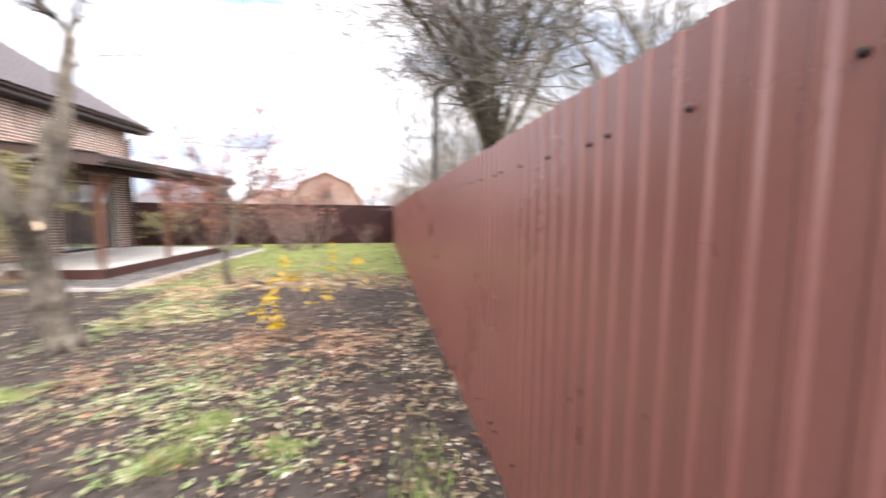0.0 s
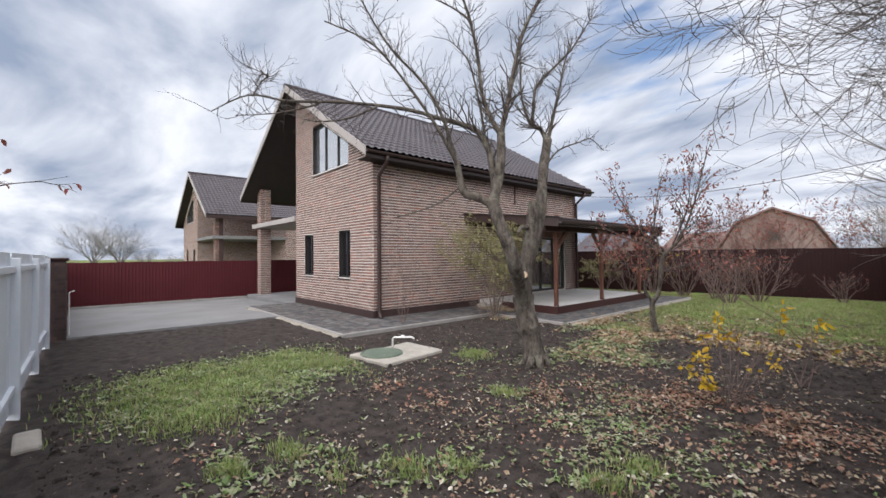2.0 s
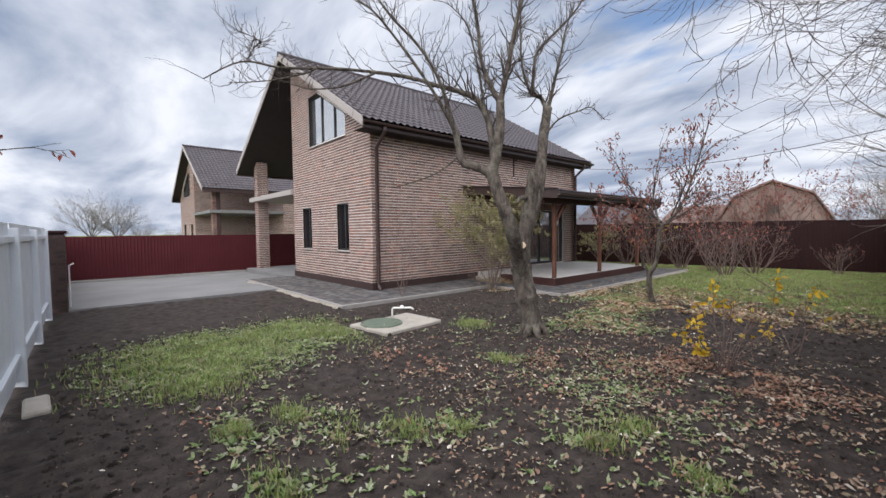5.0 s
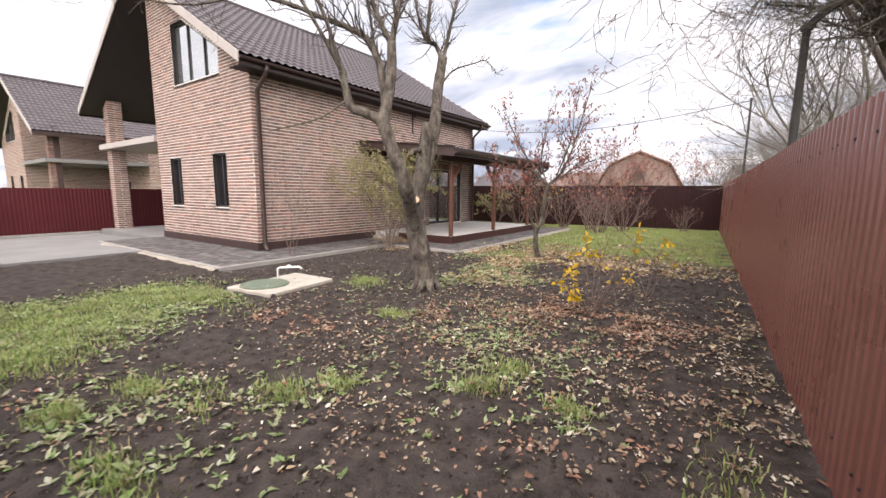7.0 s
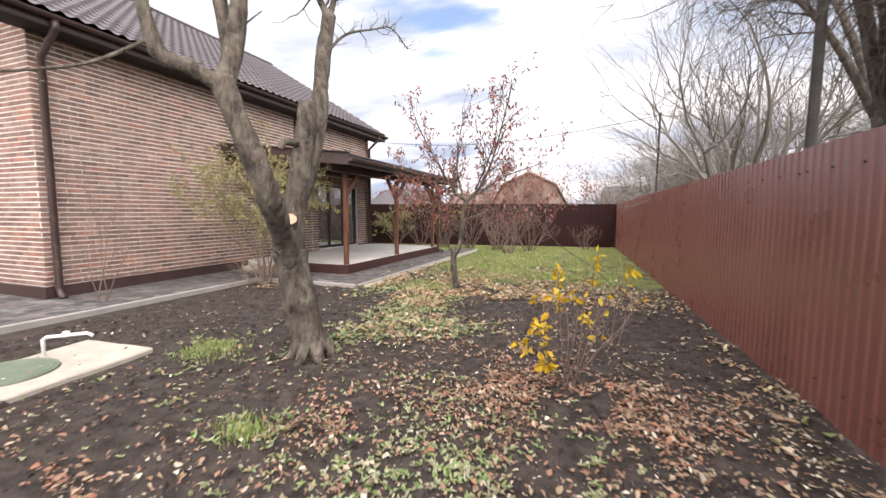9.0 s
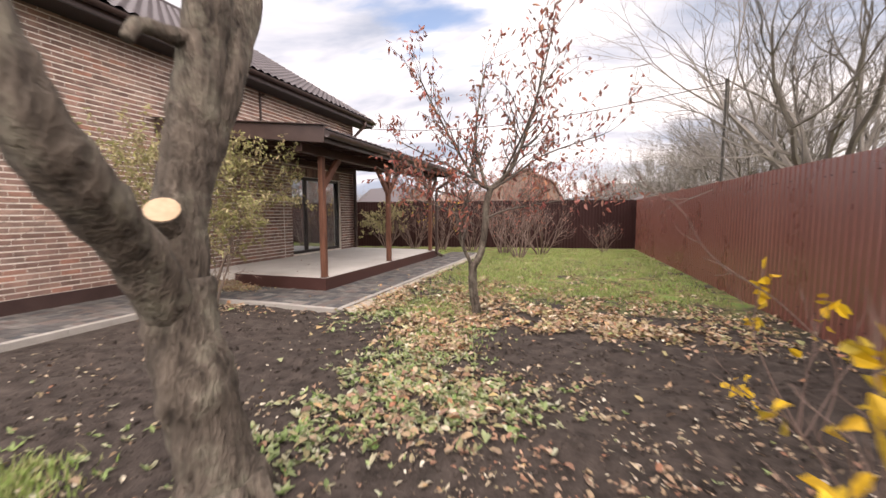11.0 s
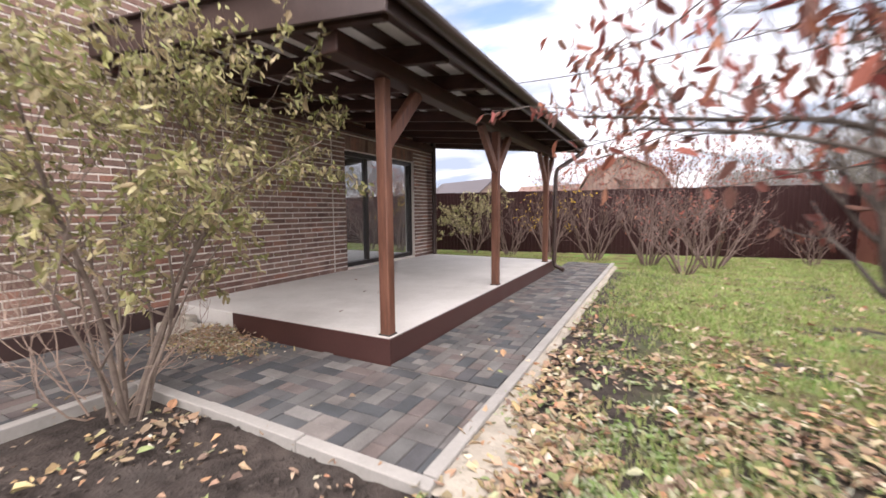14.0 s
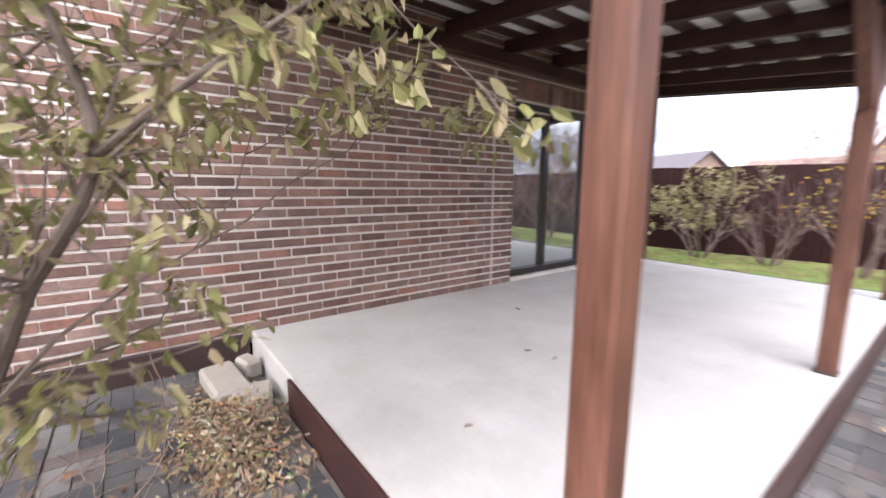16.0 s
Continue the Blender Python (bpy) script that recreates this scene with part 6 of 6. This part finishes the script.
heap()
for k, (x, y, r) in enumerate(((1.65, 5.7, 20), (1.85, 5.75, 75), (2.35, 5.35, 130), (2.1, 4.75, 40), (0.9, 6.4, 200))):
    g = Geo()
    leaf(g, Vector((-0.03, 0, 0.004)), Vector((1, 0, 0.12)).normalized(), Vector((0, 0.2, 1)), 0.055, 0.03)
    ob = tagged(part("dry_leaf", g, M_LITTER_R, None, "dry brown leaf lying on the terrace slab", normals=False), category="leaf", group="leaves on the terrace")
    ob.matrix_world = pose(x, y, TZ + 0.001, 0, 0, r)


def blades(name, mt, spots, label, seed, tall=(0.05, 0.11), wide=0.006, lawn=None, edge=0.0):
    rnd, g = random.Random(seed), Geo()
    for cx, cy, sx, sy, n in spots:
        for _ in range(n):
            x, y = (cx + rnd.gauss(0, sx), cy + rnd.gauss(0, sy)) if lawn is None else (rnd.uniform(cx - sx, cx + sx), rnd.uniform(cy - sy, cy + sy))
            if on_paving(x, y) or x > 10.15 - 0.045 * (y + 1) or y > 14.6 or y < -6.5:
                continue
            if noise.noise((x * 1.3, y * 1.3, seed)) < edge - 0.25 + rnd.random() * 0.3 - 0.15:
                continue
            z = soil_height(x, y)
            a, h = rnd.random() * 6.283, rnd.uniform(*tall)
            t = Vector((math.cos(a), math.sin(a), 0))
            s = Vector((-t.y, t.x, 0)) * wide
            lean = t * h * rnd.uniform(0.15, 0.8)
            p = Vector((x, y, z - 0.005))
            k = len(g.v)
            g.v += [tuple(p - s), tuple(p + s), tuple(p + lean * 0.4 + s * 0.8 + Vector((0, 0, h * 0.6))), tuple(p + lean * 0.4 - s * 0.8 + Vector((0, 0, h * 0.6))), tuple(p + lean + Vector((0, 0, h)))]
            g.f += [(k, k + 1, k + 2, k + 3), (k + 3, k + 2, k + 4)]
    return tagged(part(name, g, mt, None, label, normals=False), category="grass", kind="stuff")


blades("lawn_grass", M_GRASS, [(7.1, 9.8, 2.6, 4.7, 34000), (7.2, 5.4, 1.9, 1.0, 2500), (1.0, 11.9, 3.2, 1.2, 9000)], "short green lawn mixed with dry stalks", 71, (0.03, 0.085), 0.005, lawn=True)
TUFTS = [(6.6, -4.5, 0.2, 0.12), (7.0, -3.98, 0.2, 0.12), (8.25, -3.05, 0.14, 0.1), (8.3, -2.58, 0.13, 0.14), (4.74, -0.88, 0.22, 0.2), (6.37, -1.97, 0.16, 0.12), (7.27, -3.64, 0.12, 0.08), (6.1, -5.1, 0.12, 0.1), (7.2, -5.1, 0.25, 0.1), (8.93, -2.98, 0.1, 0.1), (6.1, -4.6, 0.2, 0.12), (4.6, -0.75, 0.15, 0.12)]
blades("grass_tufts", M_GRASS, [(x, y, sx * 0.75, sy * 0.75, 400) for x, y, sx, sy in TUFTS] + [(5.5, 3.5, 0.2, 0.14, 1300), (4.75, 9.2, 0.3, 0.7, 2600), (5.3, 7.0, 0.45, 0.6, 6000), (6.0, 8.2, 0.5, 0.6, 3000), (3.25, -3.4, 0.5, 0.45, 6500), (3.6, -4.9, 0.55, 0.5, 8500), (4.65, -5.1, 0.25, 0.25, 1400), (2.6, -4.5, 0.3, 0.6, 2200), (9.9, -3.6, 0.1, 0.5, 500), (5.9, 2.2, 0.25, 0.4, 900), (5.3, 3.7, 0.35, 0.4, 1500)], "tufts of green grass in bare soil", 72, (0.03, 0.085), 0.0055, edge=-0.12)


def weeds():
    rnd, g = random.Random(81), Geo()
    spots = [(x, y, sx * 1.5, sy * 1.7, 45, 1.1) for x, y, sx, sy in TUFTS]
    spots += [(6.6, -4.7, 0.8, 0.3, 150, 1.1), (8.3, -2.9, 0.4, 0.4, 120, 1.0), (3.3, -3.5, 0.55, 0.5, 3400, 1.0), (3.6, -4.8, 0.55, 0.5, 3800, 1.0), (2.5, -4.5, 0.35, 0.7, 900, 0.9), (7.7, -2.2, 0.5, 0.5, 420, 0.9), (8.4, -1.8, 0.4, 0.35, 220, 0.9), (7.4, -1.4, 0.5, 0.5, 240, 0.8)]
    spots += [(4.6, 3.2, 0.3, 0.5, 200, 1.0), (6.6, -1.6, 1.5, 1.2, 420, 0.7), (5.9, 2.1, 0.26, 0.5, 400, 1.2), (6.2, 0.85, 0.38, 0.3, 480, 1.3), (6.0, 1.5, 0.3, 0.4, 330, 1.2), (6.8, 0.9, 0.25, 0.2, 260, 1.3), (5.75, 0.0, 0.2, 0.25, 160, 1.2), (6.9, -5.1, 0.6, 0.15, 50, 1.5), (5.3, 4.2, 0.5, 0.9, 420, 1.1), (4.9, 3.5, 0.3, 0.4, 350, 1.3)]
    for cx, cy, sx, sy, n, big in spots:
        for _ in range(n):
            x, y = cx + rnd.gauss(0, sx), cy + rnd.gauss(0, sy)
            if on_paving(x, y) or x > 10.1 or y < -6.4:
                continue
            if noise.noise((x * 2.1, y * 2.1, 7.0)) + 0.6 * noise.noise((x * 6, y * 6, 3.0)) < -0.22:
                continue
            p = Vector((x, y, soil_height(x, y) + 0.005))
            for k in range(rnd.randint(3, 5)):
                a = rnd.random() * 6.283
                d = Vector((math.cos(a), math.sin(a), rnd.uniform(0.1, 0.7))).normalized()
                leaf(g, p, d, Vector((0, 0, 1)), rnd.uniform(0.025, 0.06) * big, rnd.uniform(0.015, 0.034) * big)
    tagged(part("weeds", g, M_WEED, None, "low pale-green weeds spread over the soil", normals=False), category="weeds", kind="stuff")


weeds()


def clods():
    rnd, g = random.Random(91), Geo()
    for _ in range(11000):
        x, y = rnd.uniform(1.7, 10.0), rnd.uniform(-6.3, 3.4)
        if on_paving(x, y) or (x > 4 and y > 2.6):
            continue
        s = rnd.uniform(0.006, 0.021) * (2.3 if rnd.random() < 0.12 else 1)
        z = soil_height(x, y)
        k = len(g.v)
        for i in range(5):
            a = i * 1.2566 + rnd.random()
            rr = s * rnd.uniform(0.7, 1.3)
            g.v.append((x + rr * math.cos(a), y + rr * math.sin(a), z - 0.004))
        for i in range(5):
            a = i * 1.2566 + rnd.random()
            rr = s * rnd.uniform(0.4, 0.8)
            g.v.append((x + rr * math.cos(a), y + rr * math.sin(a), z + s * rnd.uniform(0.5, 0.9)))
        g.f += [(k + i, k + (i + 1) % 5, k + 5 + (i + 1) % 5, k + 5 + i) for i in range(5)] + [tuple(k + 5 + i for i in range(5))]
    tagged(part("soil_clods", g, M_CLOD, None, "crumbs and clods of black soil", normals=False), category="soil", kind="stuff")


clods()
